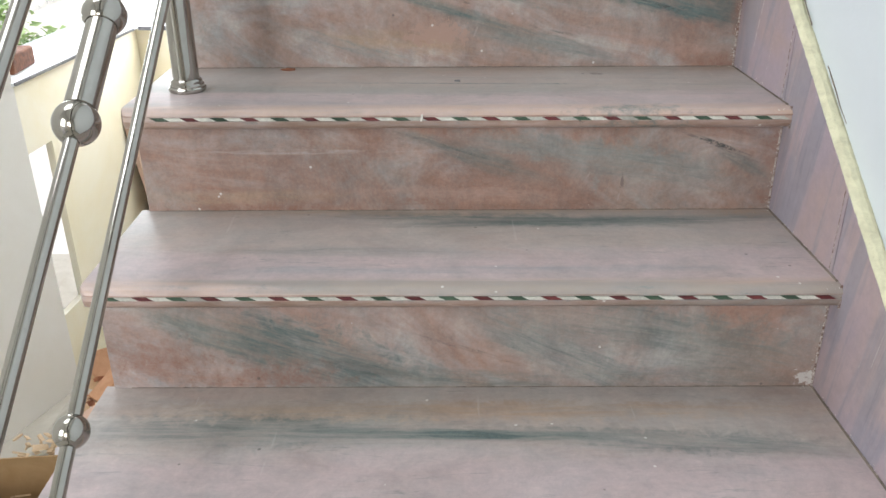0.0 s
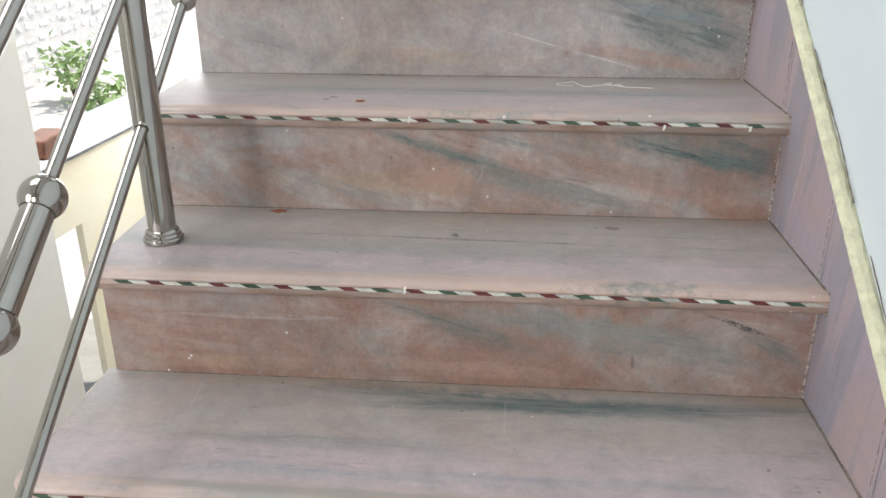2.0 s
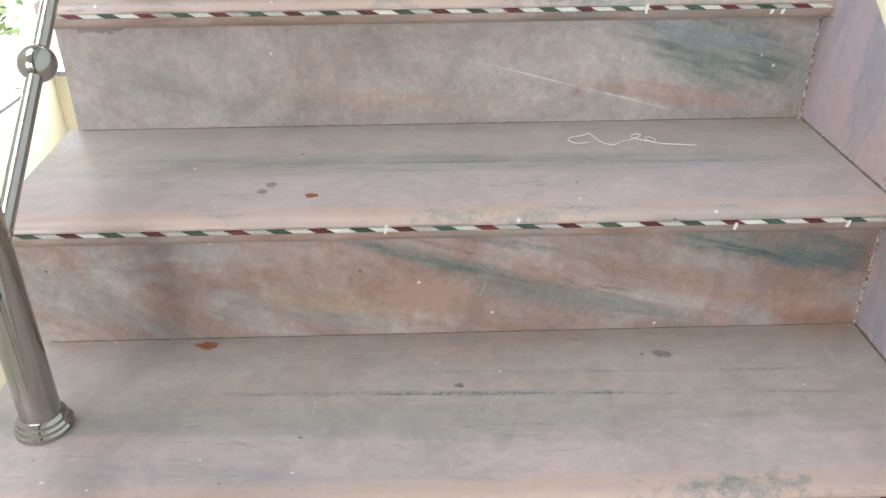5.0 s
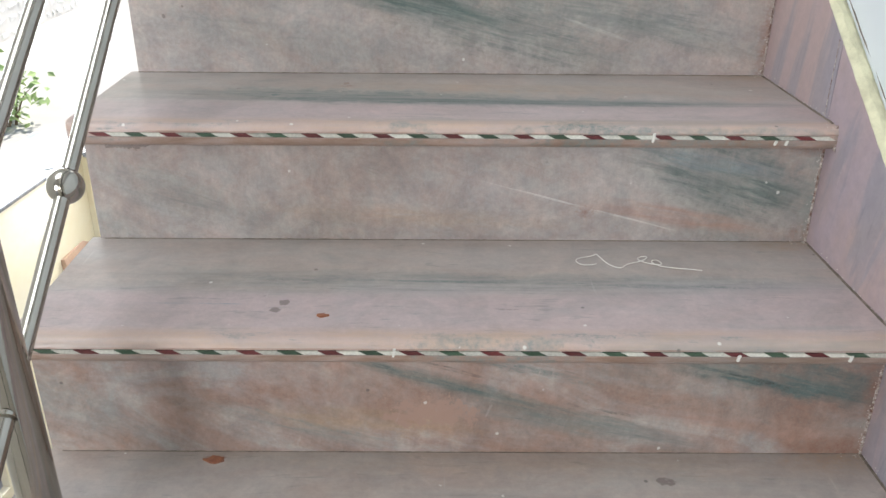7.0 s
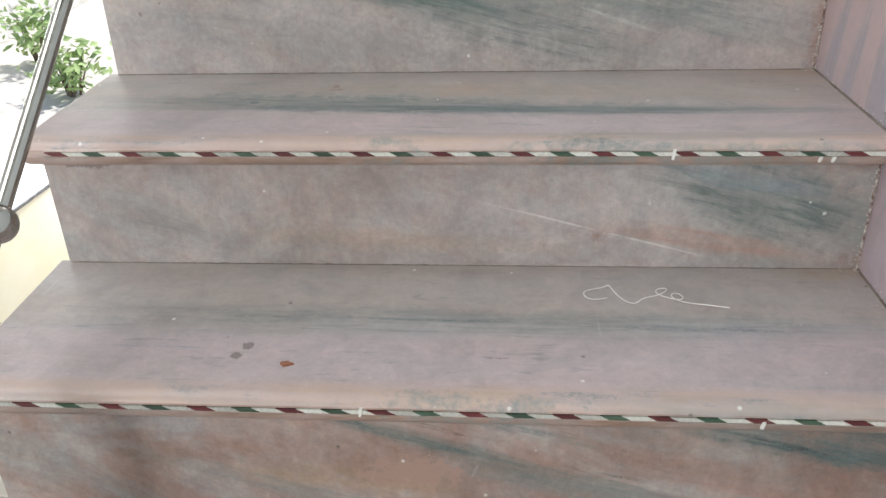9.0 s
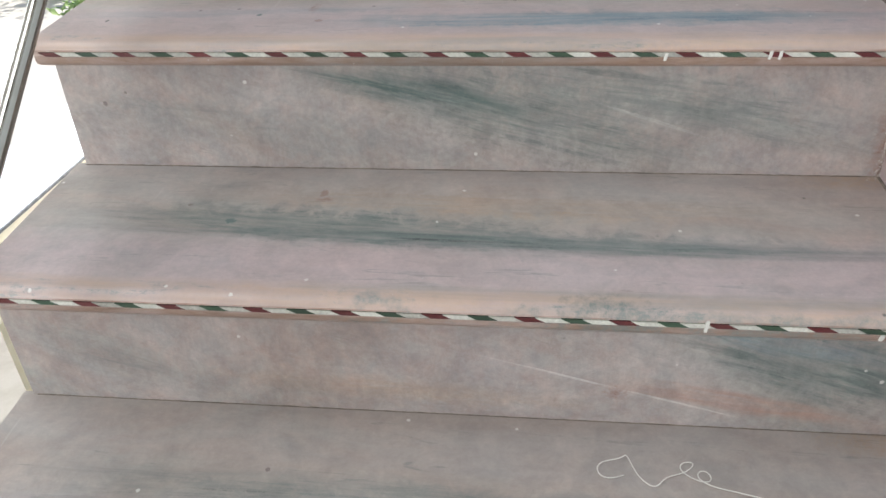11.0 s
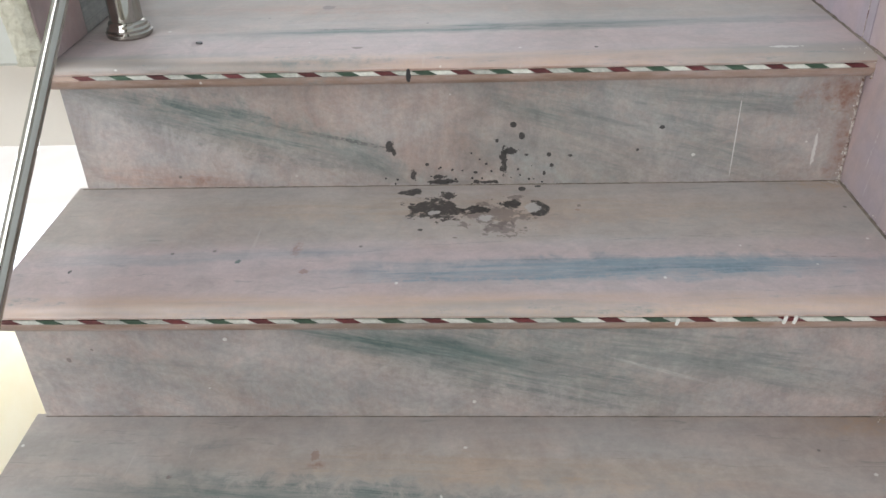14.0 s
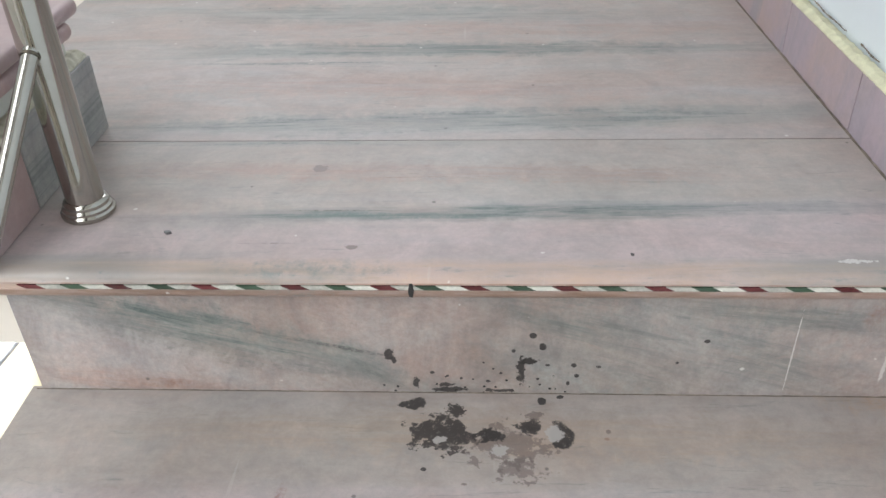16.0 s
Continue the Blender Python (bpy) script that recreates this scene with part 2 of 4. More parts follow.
    pits = math2(m, "MULTIPLY", step(m, flecks["Distance"], 0.12, 0.07), step(m, sizes, 0.055, 0.05))
    c = blend(m, math2(m, "MULTIPLY", pits, 0.6), c, COL["DARK"])
    c = blend(m, step(m, speck, 0.58, 0.72, 0, 0.3), c, COL["GREY"])
    base(m, c)
    base(m, step(m, mottle, 0.3, 0.7, 0.30, 0.48), "Roughness")
    bump(m, math2(m, "ADD", mottle, math2(m, "MULTIPLY", grain, 0.6)), 0.12, 0.002)
    return m




def coated(name, colour, rough, other, scale=9.0, amount=0.5, relief=0.25, metal=0.0, fine=120.0):
    """A surface that drifts between two colours, with fine relief."""
    m = material(name, colour, rough, metal)
    v = mapped(m)
    big = noise_of(m, v, scale, 7, 0.65, 0.4)
    small = noise_of(m, v, fine, 4, 0.65)
    c = blend(m, step(m, big, 0.4, 0.68, 0, amount), colour, other)
    c = blend(m, step(m, small, 0.55, 0.8, 0, amount * 0.5), c, other)
    base(m, c)
    base(m, step(m, big, 0.3, 0.7, rough * 0.85, min(1.0, rough * 1.15)), "Roughness")
    bump(m, math2(m, "ADD", small, big), relief, 0.002)
    return m


plaster_cream = coated("plaster_cream", (0.78, 0.73, 0.66), 0.85, (0.66, 0.60, 0.52), 4.0, 0.3)
plaster_white = coated("plaster_white", (0.84, 0.82, 0.78), 0.85, (0.72, 0.68, 0.60), 4.0, 0.3)
plaster_grey = coated("plaster_grey", (0.60, 0.61, 0.57), 0.9, (0.50, 0.49, 0.40), 8.0, 0.5)
paint_yellow = coated("paint_yellow", (0.83, 0.78, 0.64), 0.8, (0.78, 0.67, 0.42), 3.0, 0.5)
paint_white = coated("paint_white", (0.80, 0.80, 0.79), 0.7, (0.70, 0.70, 0.68), 4.0, 0.3)
paint_blue = coated("paint_blue", (0.70, 0.76, 0.80), 0.6, (0.66, 0.71, 0.74), 5.0, 0.4, 0.12)
steel = coated("steel", (0.44, 0.425, 0.39), 0.08, (0.33, 0.31, 0.27), 20.0, 0.4, 0.012, 1.0, 400.0)
stone_white = coated("stone_white", (0.8, 0.82, 0.84), 0.3, (0.7, 0.74, 0.78), 6.0, 0.4, 0.05)
dark_edge = coated("dark_edge", (0.10, 0.10, 0.11), 0.5, (0.3, 0.3, 0.3), 60.0, 0.6)
mortar = coated("mortar", (0.72, 0.70, 0.50), 0.95, (0.50, 0.48, 0.34), 45.0, 0.7, 0.8)
mortar_grey = coated("mortar_grey", (0.62, 0.60, 0.50), 0.95, (0.32, 0.29, 0.20), 60.0, 0.7, 0.9)
joint_mortar = coated("joint_mortar", (0.17, 0.09, 0.07), 0.95, (0.74, 0.70, 0.66), 170.0, 1.0, 0.9)
joint_dark = coated("joint_dark", (0.12, 0.10, 0.08), 0.95, (0.30, 0.25, 0.21), 50.0, 0.9, 0.6)
concrete = coated("concrete", (0.45, 0.43, 0.38), 0.9, (0.33, 0.30, 0.25), 6.0, 0.6, 0.5)
ground_sand = coated("ground_sand", (0.68, 0.65, 0.60), 0.95, (0.58, 0.55, 0.50), 2.0, 0.6, 0.6)


def side_marble(name, seed, blue):
    """Lilac marble of the skirting, its veins steep and leaning down the flight, with fine white scratches."""
    m = material(name)
    v = mapped(m, (1, 1, 1), (radians(-10), 0, 0), (seed, seed, seed))
    info = node(m, "ShaderNodeObjectInfo").outputs["Random"]
    v = node(m, "ShaderNodeVectorMath", {0: v, 1: node(m, "ShaderNodeCombineXYZ", {"Y": math2(m, "MULTIPLY", info, 13.0)}).outputs[0]}, operation="ADD").outputs[0]
    veins = noise_of(m, node(m, "ShaderNodeMapping", {"Vector": v, "Scale": (9.0, 9.0, 1.0)}).outputs[0], 1.5, 7, 0.62, 0.5)
    thin = noise_of(m, node(m, "ShaderNodeMapping", {"Vector": v, "Scale": (80.0, 80.0, 6.0)}).outputs[0], 1.5, 5, 0.7, 0.3)
    cloud = noise_of(m, v, 5.0, 7, 0.65, 0.7)
    mottle = noise_of(m, v, 60.0, 6, 0.75, 0.4)
    c = blend(m, step(m, cloud, 0.4, 0.62), (0.40, 0.335, 0.375), (0.43, 0.335, 0.325))
    c = blend(m, step(m, veins, 0.50, 0.56, 0, blue), c, (0.215, 0.255, 0.31))
    c = blend(m, math2(m, "MULTIPLY", step(m, veins, 0.50, 0.60), step(m, thin, 0.54, 0.64, 0, 0.55 * blue)), c, (0.10, 0.13, 0.15))
    c = blend(m, 0.8, c, node(m, "ShaderNodeMixRGB", {"Fac": step(m, mottle, 0.35, 0.65), "Color1": (0.87, 0.87, 0.87, 1), "Color2": (1.09, 1.08, 1.08, 1)}).outputs[0], "MULTIPLY")
    scratch = noise_of(m, node(m, "ShaderNodeMapping", {"Vector": v, "Rotation": (-0.35, 0, 0), "Scale": (70.0, 70.0, 3.0)}).outputs[0], 1.4, 2, 0.5, 0.6)
    c = blend(m, math2(m, "MULTIPLY", step(m, scratch, 0.72, 0.75, 0, 0.55), step(m, mottle, 0.42, 0.5)), c, COL["WHITE"])
    base(m, c)
    base(m, step(m, mottle, 0.3, 0.7, 0.32, 0.5), "Roughness")
    bump(m, mottle, 0.12, 0.002)
    return m


marble_lilac = side_marble("marble_lilac", 9.0, 0.42)
marble_side_rose = marble("marble_side_rose", False, seed=15.0, rosy=0.8, diag=-20, tint=(0.37, 0.25, 0.25))
marble_side_pink = side_marble("marble_side_pink", 4.0, 0.16)
marble_grey = marble("marble_grey", False, [(0.1, 0.0, 0.3, 0.2, 0.3, "GREEN", 0.8)], level=1.0, seed=7.0, rosy=0.1)

# ---- mesh helpers ----


def part(name, bm, mat, parent=None, label="", kind=""):
    me = bpy.data.meshes.new(name)
    bm.to_mesh(me)
    bm.free()
    if mat:
        me.materials.append(mat)
    ob = new(name, me)
    ob.parent = parent
    if label or kind:
        tagged(ob, label, kind=kind)
    return ob


def box_bm(x0, x1, y0, y1, z0, z1, bevel=0.0, seg=1):
    bm = bmesh.new()
    bmesh.ops.create_cube(bm, size=1.0)
    for v in bm.verts:
        v.co = Vector(((x0 + x1) / 2 + v.co.x * (x1 - x0), (y0 + y1) / 2 + v.co.y * (y1 - y0), (z0 + z1) / 2 + v.co.z * (z1 - z0)))
    if bevel:
        bmesh.ops.bevel(bm, geom=bm.edges[:], offset=bevel, segments=seg, affect="EDGES", profile=0.5)
    return bm


def prism_bm(points, axis, lo, hi):
    """A prism: the polygon of points in the two other axes, from lo to hi along the axis."""
    bm = bmesh.new()
    rings = []
    for d in (lo, hi):
        ring = []
        for a, b in points:
            ring.append(bm.verts.new({"x": (d, a, b), "y": (a, d, b), "z": (a, b, d)}[axis]))
        rings.append(ring)
    n = len(points)
    for i in range(n):
        bm.faces.new((rings[0][i], rings[0][(i + 1) % n], rings[1][(i + 1) % n], rings[1][i]))
    bm.faces.new(rings[0])
    bm.faces.new(rings[1])
    bmesh.ops.recalc_face_normals(bm, faces=bm.faces[:])
    return bm


def smooth(ob, angle=40):
    for p in ob.data.polygons:
        p.use_smooth = True
    ob.data.set_sharp_from_angle(angle=radians(angle))
    return ob


def lathe_bm(profile, seg=32):
    """A turned body round z from (radius, height) pairs."""
    bm = bmesh.new()
    rings = [[bm.verts.new((r * math.cos(2 * math.pi * i / seg), r * math.sin(2 * math.pi * i / seg), z)) for i in range(seg)] for r, z in profile]
    for a, b in zip(rings, rings[1:]):
        for i in range(seg):
            bm.faces.new((a[i], a[(i + 1) % seg], b[(i + 1) % seg], b[i]))
    bm.faces.new(rings[0][::-1])
    bm.faces.new(rings[-1])
    return bm


def thing(name, label, category, loc=(0, 0, 0), kind="", group=""):
    ob = tagged(new(name), label, category, group, kind)
    ob.location = loc
    return ob


# ---- staircase ----
RISE, GOING = 0.172, 0.2412
LEFT, RIGHT = 0.193, 1.166
FIRST, TOP = -5, 6


def riser_y(k):
    return 0.360 + GOING * k


def nose_y(k):
    """Front of the nosing of tread k; the landing's juts out less."""
    return riser_y(k - 1) - (0.018 if k == TOP else 0.0265)


def wall_shear(ob):
    """The right wall leans in a little towards the landing."""
    for o in (ob, *ob.children_recursive):
        if o.data:
            for v in o.data.vertices:
                v.co.x += 0.024 - 0.026 * (v.co.y - 0.36)


def tread_bm(k, back):
    z, front = RISE * k, nose_y(k)
    bm = bmesh.new()
    side = [(0.0, 0.014), (0.0005, 0.009), (0.004, 0.004), (0.010, 0.001), (0.020, 0.0), (1.0, 0.0)]
    prof = [(back, 0.0), (front + 0.016, 0.0), (front + 0.008, -0.0012), (front + 0.0035, -0.004), (front + 0.001, -0.0075), (front + 0.0005, -0.0103),
            (front + 0.002, -0.0112), (front + 0.002, -0.0168), (front + 0.0005, -0.0173), (front + 0.0015, -0.0235), (front + 0.005, -0.0285), (front + 0.011, -0.031), (back, -0.031)]
    rings = []
    x0, x1 = LEFT - 0.010, RIGHT + 0.06
    for d, inset in side:
        x = x1 if d == 1.0 else x0 + d
        ring = []
        for y, zz in prof:
            yy = max(y, front + inset + (y - front) * 0.5) if y < front + 0.02 else y
            ring.append(bm.verts.new((x, yy, z + zz * (1 - inset * 18 * (0.5 if d else 0.6)))))
        rings.append(ring)
    n = len(prof)
    for a, b in zip(rings, rings[1:]):
        for i in range(n):
            bm.faces.new((a[i], a[(i + 1) % n], b[(i + 1) % n], b[i]))
    bm.faces.new(rings[0])
    bm.faces.new(rings[-1])
    bmesh.ops.recalc_face_normals(bm, faces=bm.faces[:])
    return bm


TREAD_VEINS, TREAD_SPOTS, RISER_VEINS, RISER_SPOTS = {}, {}, {}, {}
TREAD_VEINS[0] = [
    (0.152, 0.263, 0.677, 0.261, 0.0260, "TEAL", 0.6),
    (0.498, 0.257, 0.869, 0.249, 0.0085, "TEAL", 0.9),
    (0.751, 0.257, 1.181, 0.221, 0.0170, "TEAL", 0.6),
    (0.252, 0.303, 1.179, 0.305, 0.0155, "OCHRE", 0.7),
]
TREAD_VEINS[1] = [
    (0.526, 0.576, 1.005, 0.549, 0.0165, "TEAL", 0.9),
    (0.579, 0.543, 1.185, 0.569, 0.0120, "TEAL", 0.8),
    (0.339, 0.455, 0.744, 0.445, 0.0115, "GREEN", 0.5),
    (0.293, 0.386, 1.049, 0.395, 0.0095, "BLUE", 0.35),
    (0.201, 0.585, 1.144, 0.610, 0.0125, "OCHRE", 0.5),
]
TREAD_VEINS[2] = [
    (0.371, 0.741, 1.150, 0.716, 0.0032, "TEAL", 0.9),
    (0.280, 0.690, 0.420, 0.688, 0.0016, "BLUE", 0.9),
    (0.680, 0.680, 0.820, 0.676, 0.0014, "DARK", 0.7),
    (0.600, 0.770, 1.150, 0.756, 0.0030, "TEAL", 0.5),
    (0.730, 0.664, 0.773, 0.661, 0.0025, "DARK", 0.6),
    (0.610, 0.609, 0.730, 0.600, 0.0035, "BLUE", 0.6),
    (0.209, 0.849, 1.154, 0.811, 0.0190, "OCHRE", 0.25),
    (0.260, 0.632, 0.567, 0.606, 0.0095, "BLUE", 0.2),
]
TREAD_VEINS[3] = [
    (0.430, 0.963, 0.530, 0.963, 0.0016, "DARK", 1.0),
    (0.500, 0.966, 1.120, 0.946, 0.0028, "TEAL", 0.9),
    (0.300, 0.975, 0.900, 0.968, 0.0120, "TEAL", 0.35),
    (0.300, 0.903, 0.430, 0.901, 0.0014, "BLUE", 0.8),
    (0.725, 0.894, 0.759, 0.892, 0.0030, "DARK", 0.6),
    (0.838, 0.951, 1.043, 0.946, 0.0040, "TEAL", 0.7),
    (0.256, 0.944, 1.141, 0.958, 0.0200, "GREEN", 0.5),
    (0.635, 0.832, 0.778, 0.832, 0.0050, "GREEN", 0.7),
]
TREAD_VEINS[4] = [
    (0.283, 1.213, 0.897, 1.165, 0.0230, "TEAL", 0.75),
    (0.804, 1.171, 1.124, 1.166, 0.0130, "GREEN", 0.6),
    (0.858, 1.091, 0.895, 1.089, 0.0016, "DARK", 1.0),
    (0.300, 1.180, 1.150, 1.158, 0.0100, "TEAL", 0.6),
    (0.620, 1.172, 0.760, 1.168, 0.0018, "DARK", 0.8),
    (0.439, 1.257, 0.988, 1.235, 0.0180, "OCHRE", 0.45),
    (0.223, 1.071, 0.476, 1.079, 0.0045, "GREEN", 0.5),
    (0.384, 1.275, 0.452, 1.285, 0.0055, "TEAL", 0.5),
]
TREAD_VEINS[5] = [
    (0.539, 1.365, 1.120, 1.380, 0.0165, "BLUE", 1.0),
    (0.560, 1.352, 0.900, 1.362, 0.0060, "BLUE", 0.9),
    (0.800, 1.398, 1.120, 1.392, 0.0016, "DARK", 0.7),
    (0.620, 1.388, 0.860, 1.393, 0.0014, "DARK", 0.6),
    (0.587, 1.385, 1.134, 1.383, 0.0080, "BLUE", 0.8),
    (0.181, 1.389, 0.571, 1.409, 0.0095, "BLUE", 0.4),
    (0.263, 1.511, 1.134, 1.502, 0.0245, "OCHRE", 0.4),
    (0.229, 1.296, 1.103, 1.301, 0.0055, "ORANGE", 0.6),
]
TREAD_VEINS[6] = [
    (0.338, 1.658, 1.120, 1.678, 0.0110, "TEAL", 0.8),
    (0.480, 1.672, 0.600, 1.672, 0.0014, "DARK", 0.7),
    (0.440, 1.607, 0.500, 1.607, 0.0012, "DARK", 0.7),
    (0.560, 1.745, 0.660, 1.748, 0.0014, "DARK", 0.6),
    (0.150, 1.832, 0.520, 1.834, 0.0040, "TEAL", 0.8),
    (0.462, 1.664, 0.723, 1.661, 0.0050, "TEAL", 0.8),
    (0.174, 1.859, 0.727, 1.846, 0.0190, "GREEN", 0.6),
    (0.582, 1.863, 1.167, 1.906, 0.0210, "GREEN", 0.5),
    (0.146, 2.160, 1.081, 2.148, 0.0235, "GREEN", 0.6),
    (0.210, 1.768, 1.050, 1.750, 0.0170, "ROSE", 0.5),
]
TREAD_SPOTS[1] = [
    (1.140, 0.593, 0.060, 0.018, "OCHRE", 0.7),
]
TREAD_SPOTS[2] = [
    (0.288, 0.700, 0.010, 0.003, "OCHRE", 0.9),
    (0.875, 0.572, 0.012, 0.0035, "DARK", 0.5),
    (0.950, 0.585, 0.060, 0.012, "TEAL", 1.3),
    (1.140, 0.834, 0.060, 0.018, "OCHRE", 0.7),
    (0.395, 0.83, 0.014, 0.005, "RUST", 0.5),
    (0.928, 0.792, 0.011, 0.007, "SOOT", 0.4),
    (0.690, 0.742, 0.005, 0.003, "TAR", 0.5),
]
TREAD_SPOTS[3] = [
    (0.690, 0.822, 0.045, 0.010, "GREEN", 1.4),
    (0.780, 0.822, 0.030, 0.010, "GREEN", 1.4),
    (0.504, 0.992, 0.003, 0.003, "DUST", 0.3),
    (1.140, 1.076, 0.060, 0.018, "OCHRE", 0.7),
    (0.478, 0.905, 0.007, 0.007, "DUST", 0.3),
    (0.470, 0.887, 0.007, 0.006, "DUST", 0.3),
]
TREAD_SPOTS[4] = [
    (0.840, 1.062, 0.035, 0.014, "TEAL", 1.3),
    (1.000, 1.058, 0.170, 0.004, "GREEN", 1.3),
    (0.620, 1.066, 0.030, 0.008, "GREEN", 1.4),
    (1.140, 1.317, 0.060, 0.018, "OCHRE", 0.7),
    (0.428, 1.200, 0.007, 0.005, "TEAL", 0.5),
    (0.523, 1.264, 0.005, 0.008, "RUST", 0.6),
    (0.528, 1.250, 0.008, 0.004, "RUST", 0.8),
    (0.370, 1.232, 0.003, 0.003, "DUST", 0.5),
    (0.800, 1.232, 0.012, 0.003, "OCHRE", 0.9),
]
TREAD_SPOTS[5] = [
    (0.497, 1.416, 0.005, 0.012, "RUST", 0.9),
    (0.513, 1.370, 0.006, 0.005, "RUST", 0.4),
    (0.435, 1.391, 0.003, 0.004, "TEAL", 0.6),
    (0.824, 1.500, 0.003, 0.002, "RUST", 0.4),
    (0.250, 1.372, 0.002, 0.004, "DARK", 0.6),
    (0.677, 1.438, 0.003, 0.002, "DUST", 0.4),
    (1.140, 1.558, 0.060, 0.018, "OCHRE", 0.7),
    (0.653, 1.507, 0.034, 0.024, "TAR", 0.75),
    (0.666, 1.538, 0.010, 0.012, "TAR", 0.7),
    (0.621, 1.548, 0.015, 0.010, "TAR", 0.5),
    (0.651, 1.496, 0.008, 0.005, "PINK", 0.5),
    (0.727, 1.488, 0.040, 0.028, "SOOT", 0.9),
    (0.705, 1.503, 0.018, 0.008, "TAR", 0.8),
    (0.742, 1.514, 0.014, 0.010, "TAR", 0.9),
    (0.712, 1.482, 0.010, 0.008, "PINK", 0.5),
    (0.731, 1.460, 0.024, 0.016, "SOOT", 0.9),
    (0.777, 1.504, 0.013, 0.018, "TAR", 0.3),
    (0.770, 1.506, 0.010, 0.012, "PINK", 0.3),
    (0.760, 1.554, 0.005, 0.006, "TAR", 0.3),
    (0.780, 1.561, 0.004, 0.003, "TAR", 0.3),
    (0.748, 1.533, 0.014, 0.006, "SOOT", 0.9),
    (0.827, 1.510, 0.003, 0.003, "SOOT", 0.3),
    (0.636, 1.456, 0.003, 0.003, "TAR", 0.3),
]
TREAD_SPOTS[6] = [
    (0.520, 1.563, 0.060, 0.010, "GREEN", 1.4),
    (0.846, 1.588, 0.002, 0.003, "TAR", 0.4),
    (1.068, 1.577, 0.014, 0.003, "WHITE", 1.2),
    (0.500, 1.768, 0.010, 0.009, "DUST", 0.3),
    (0.560, 1.600, 0.007, 0.004, "DUST", 0.4),
]
RISER_VEINS[0] = [
    (0.314, 0.118, 0.661, -0.004, 0.0330, "TEAL", 0.8),
    (0.238, 0.127, 0.454, 0.035, 0.0140, "TEAL", 0.6),
    (0.701, 0.116, 0.943, 0.005, 0.0235, "GREEN", 0.8),
    (0.895, 0.098, 1.194, 0.032, 0.0335, "GREEN", 0.6),
    (0.760, 0.128, 1.150, 0.060, 0.0300, "TEAL", 0.45),
    (0.560, 0.020, 0.860, 0.004, 0.0120, "TEAL", 0.5),
    (0.850, 0.030, 1.160, 0.006, 0.0160, "TEAL", 0.4),
    (0.205, 0.010, 0.520, 0.008, 0.0100, "RUST", 0.4),
    (0.620, 0.090, 0.800, 0.030, 0.0025, "DARK", 0.5),
    (0.199, 0.036, 0.421, 0.014, 0.0170, "ROSE", 0.9),
    (0.487, 0.044, 0.629, 0.015, 0.0070, "DARK", 0.45),
]
RISER_VEINS[1] = [
    (0.590, 0.131, 0.740, 0.085, 0.0022, "DARK", 1.0),
    (0.600, 0.128, 0.830, 0.055, 0.0120, "TEAL", 0.6),
    (0.700, 0.120, 1.000, 0.085, 0.0140, "GREEN", 0.6),
    (1.090, 0.100, 1.178, 0.055, 0.0080, "TEAL", 0.5),
    (0.300, 0.040, 0.480, 0.036, 0.0050, "RUST", 0.35),
    (0.560, 0.014, 0.690, 0.010, 0.0040, "RUST", 0.6),
    (1.033, 0.129, 1.173, 0.074, 0.0034, "DARK", 1.0),
    (0.717, 0.112, 1.174, 0.044, 0.0220, "GREEN", 0.6),
    (0.243, 0.097, 0.638, 0.100, 0.0030, "WHITE", 0.35),
    (0.539, 0.032, 0.862, 0.027, 0.0090, "ROSE", 0.7),
    (0.206, 0.024, 0.506, 0.027, 0.0090, "OCHRE", 0.5),
]
RISER_VEINS[2] = [
    (0.561, 0.131, 0.771, 0.075, 0.0065, "TEAL", 1.0),
    (0.700, 0.132, 0.850, 0.098, 0.0050, "TEAL", 0.8),
    (0.631, 0.132, 0.739, 0.104, 0.0024, "DARK", 0.8),
    (0.760, 0.130, 0.850, 0.104, 0.0020, "DARK", 0.8),
    (0.840, 0.068, 0.900, 0.052, 0.0024, "DARK", 1.0),
    (0.800, 0.078, 0.975, 0.014, 0.0020, "DARK", 0.7),
    (0.650, 0.100, 0.940, 0.020, 0.0090, "TEAL", 0.6),
    (0.400, 0.078, 0.620, 0.012, 0.0050, "TEAL", 0.6),
    (0.940, 0.133, 1.183, 0.075, 0.0140, "TEAL", 1.0),
    (1.060, 0.125, 1.185, 0.090, 0.0180, "TEAL", 0.7),
    (0.960, 0.128, 1.080, 0.095, 0.0022, "DARK", 0.8),
    (0.453, 0.058, 0.709, 0.035, 0.0130, "OCHRE", 0.7),
    (0.685, 0.073, 0.968, 0.009, 0.0105, "GREEN", 0.7),
    (0.364, 0.073, 0.589, 0.010, 0.0080, "GREEN", 0.6),
    (0.955, 0.055, 1.170, 0.019, 0.0125, "ROSE", 0.6),
]
RISER_VEINS[3] = [
    (0.919, 0.127, 1.188, 0.050, 0.0340, "TEAL", 0.75),
    (0.940, 0.126, 1.120, 0.100, 0.0100, "BLUE", 0.5),
    (0.861, 0.053, 1.132, 0.011, 0.0100, "ROSE", 0.8),
    (0.720, 0.087, 0.998, 0.013, 0.0012, "WHITE", 0.9),
    (0.448, 0.044, 0.819, 0.024, 0.0105, "OCHRE", 0.4),
    (0.212, 0.096, 0.389, 0.043, 0.0240, "GREEN", 0.4),
]
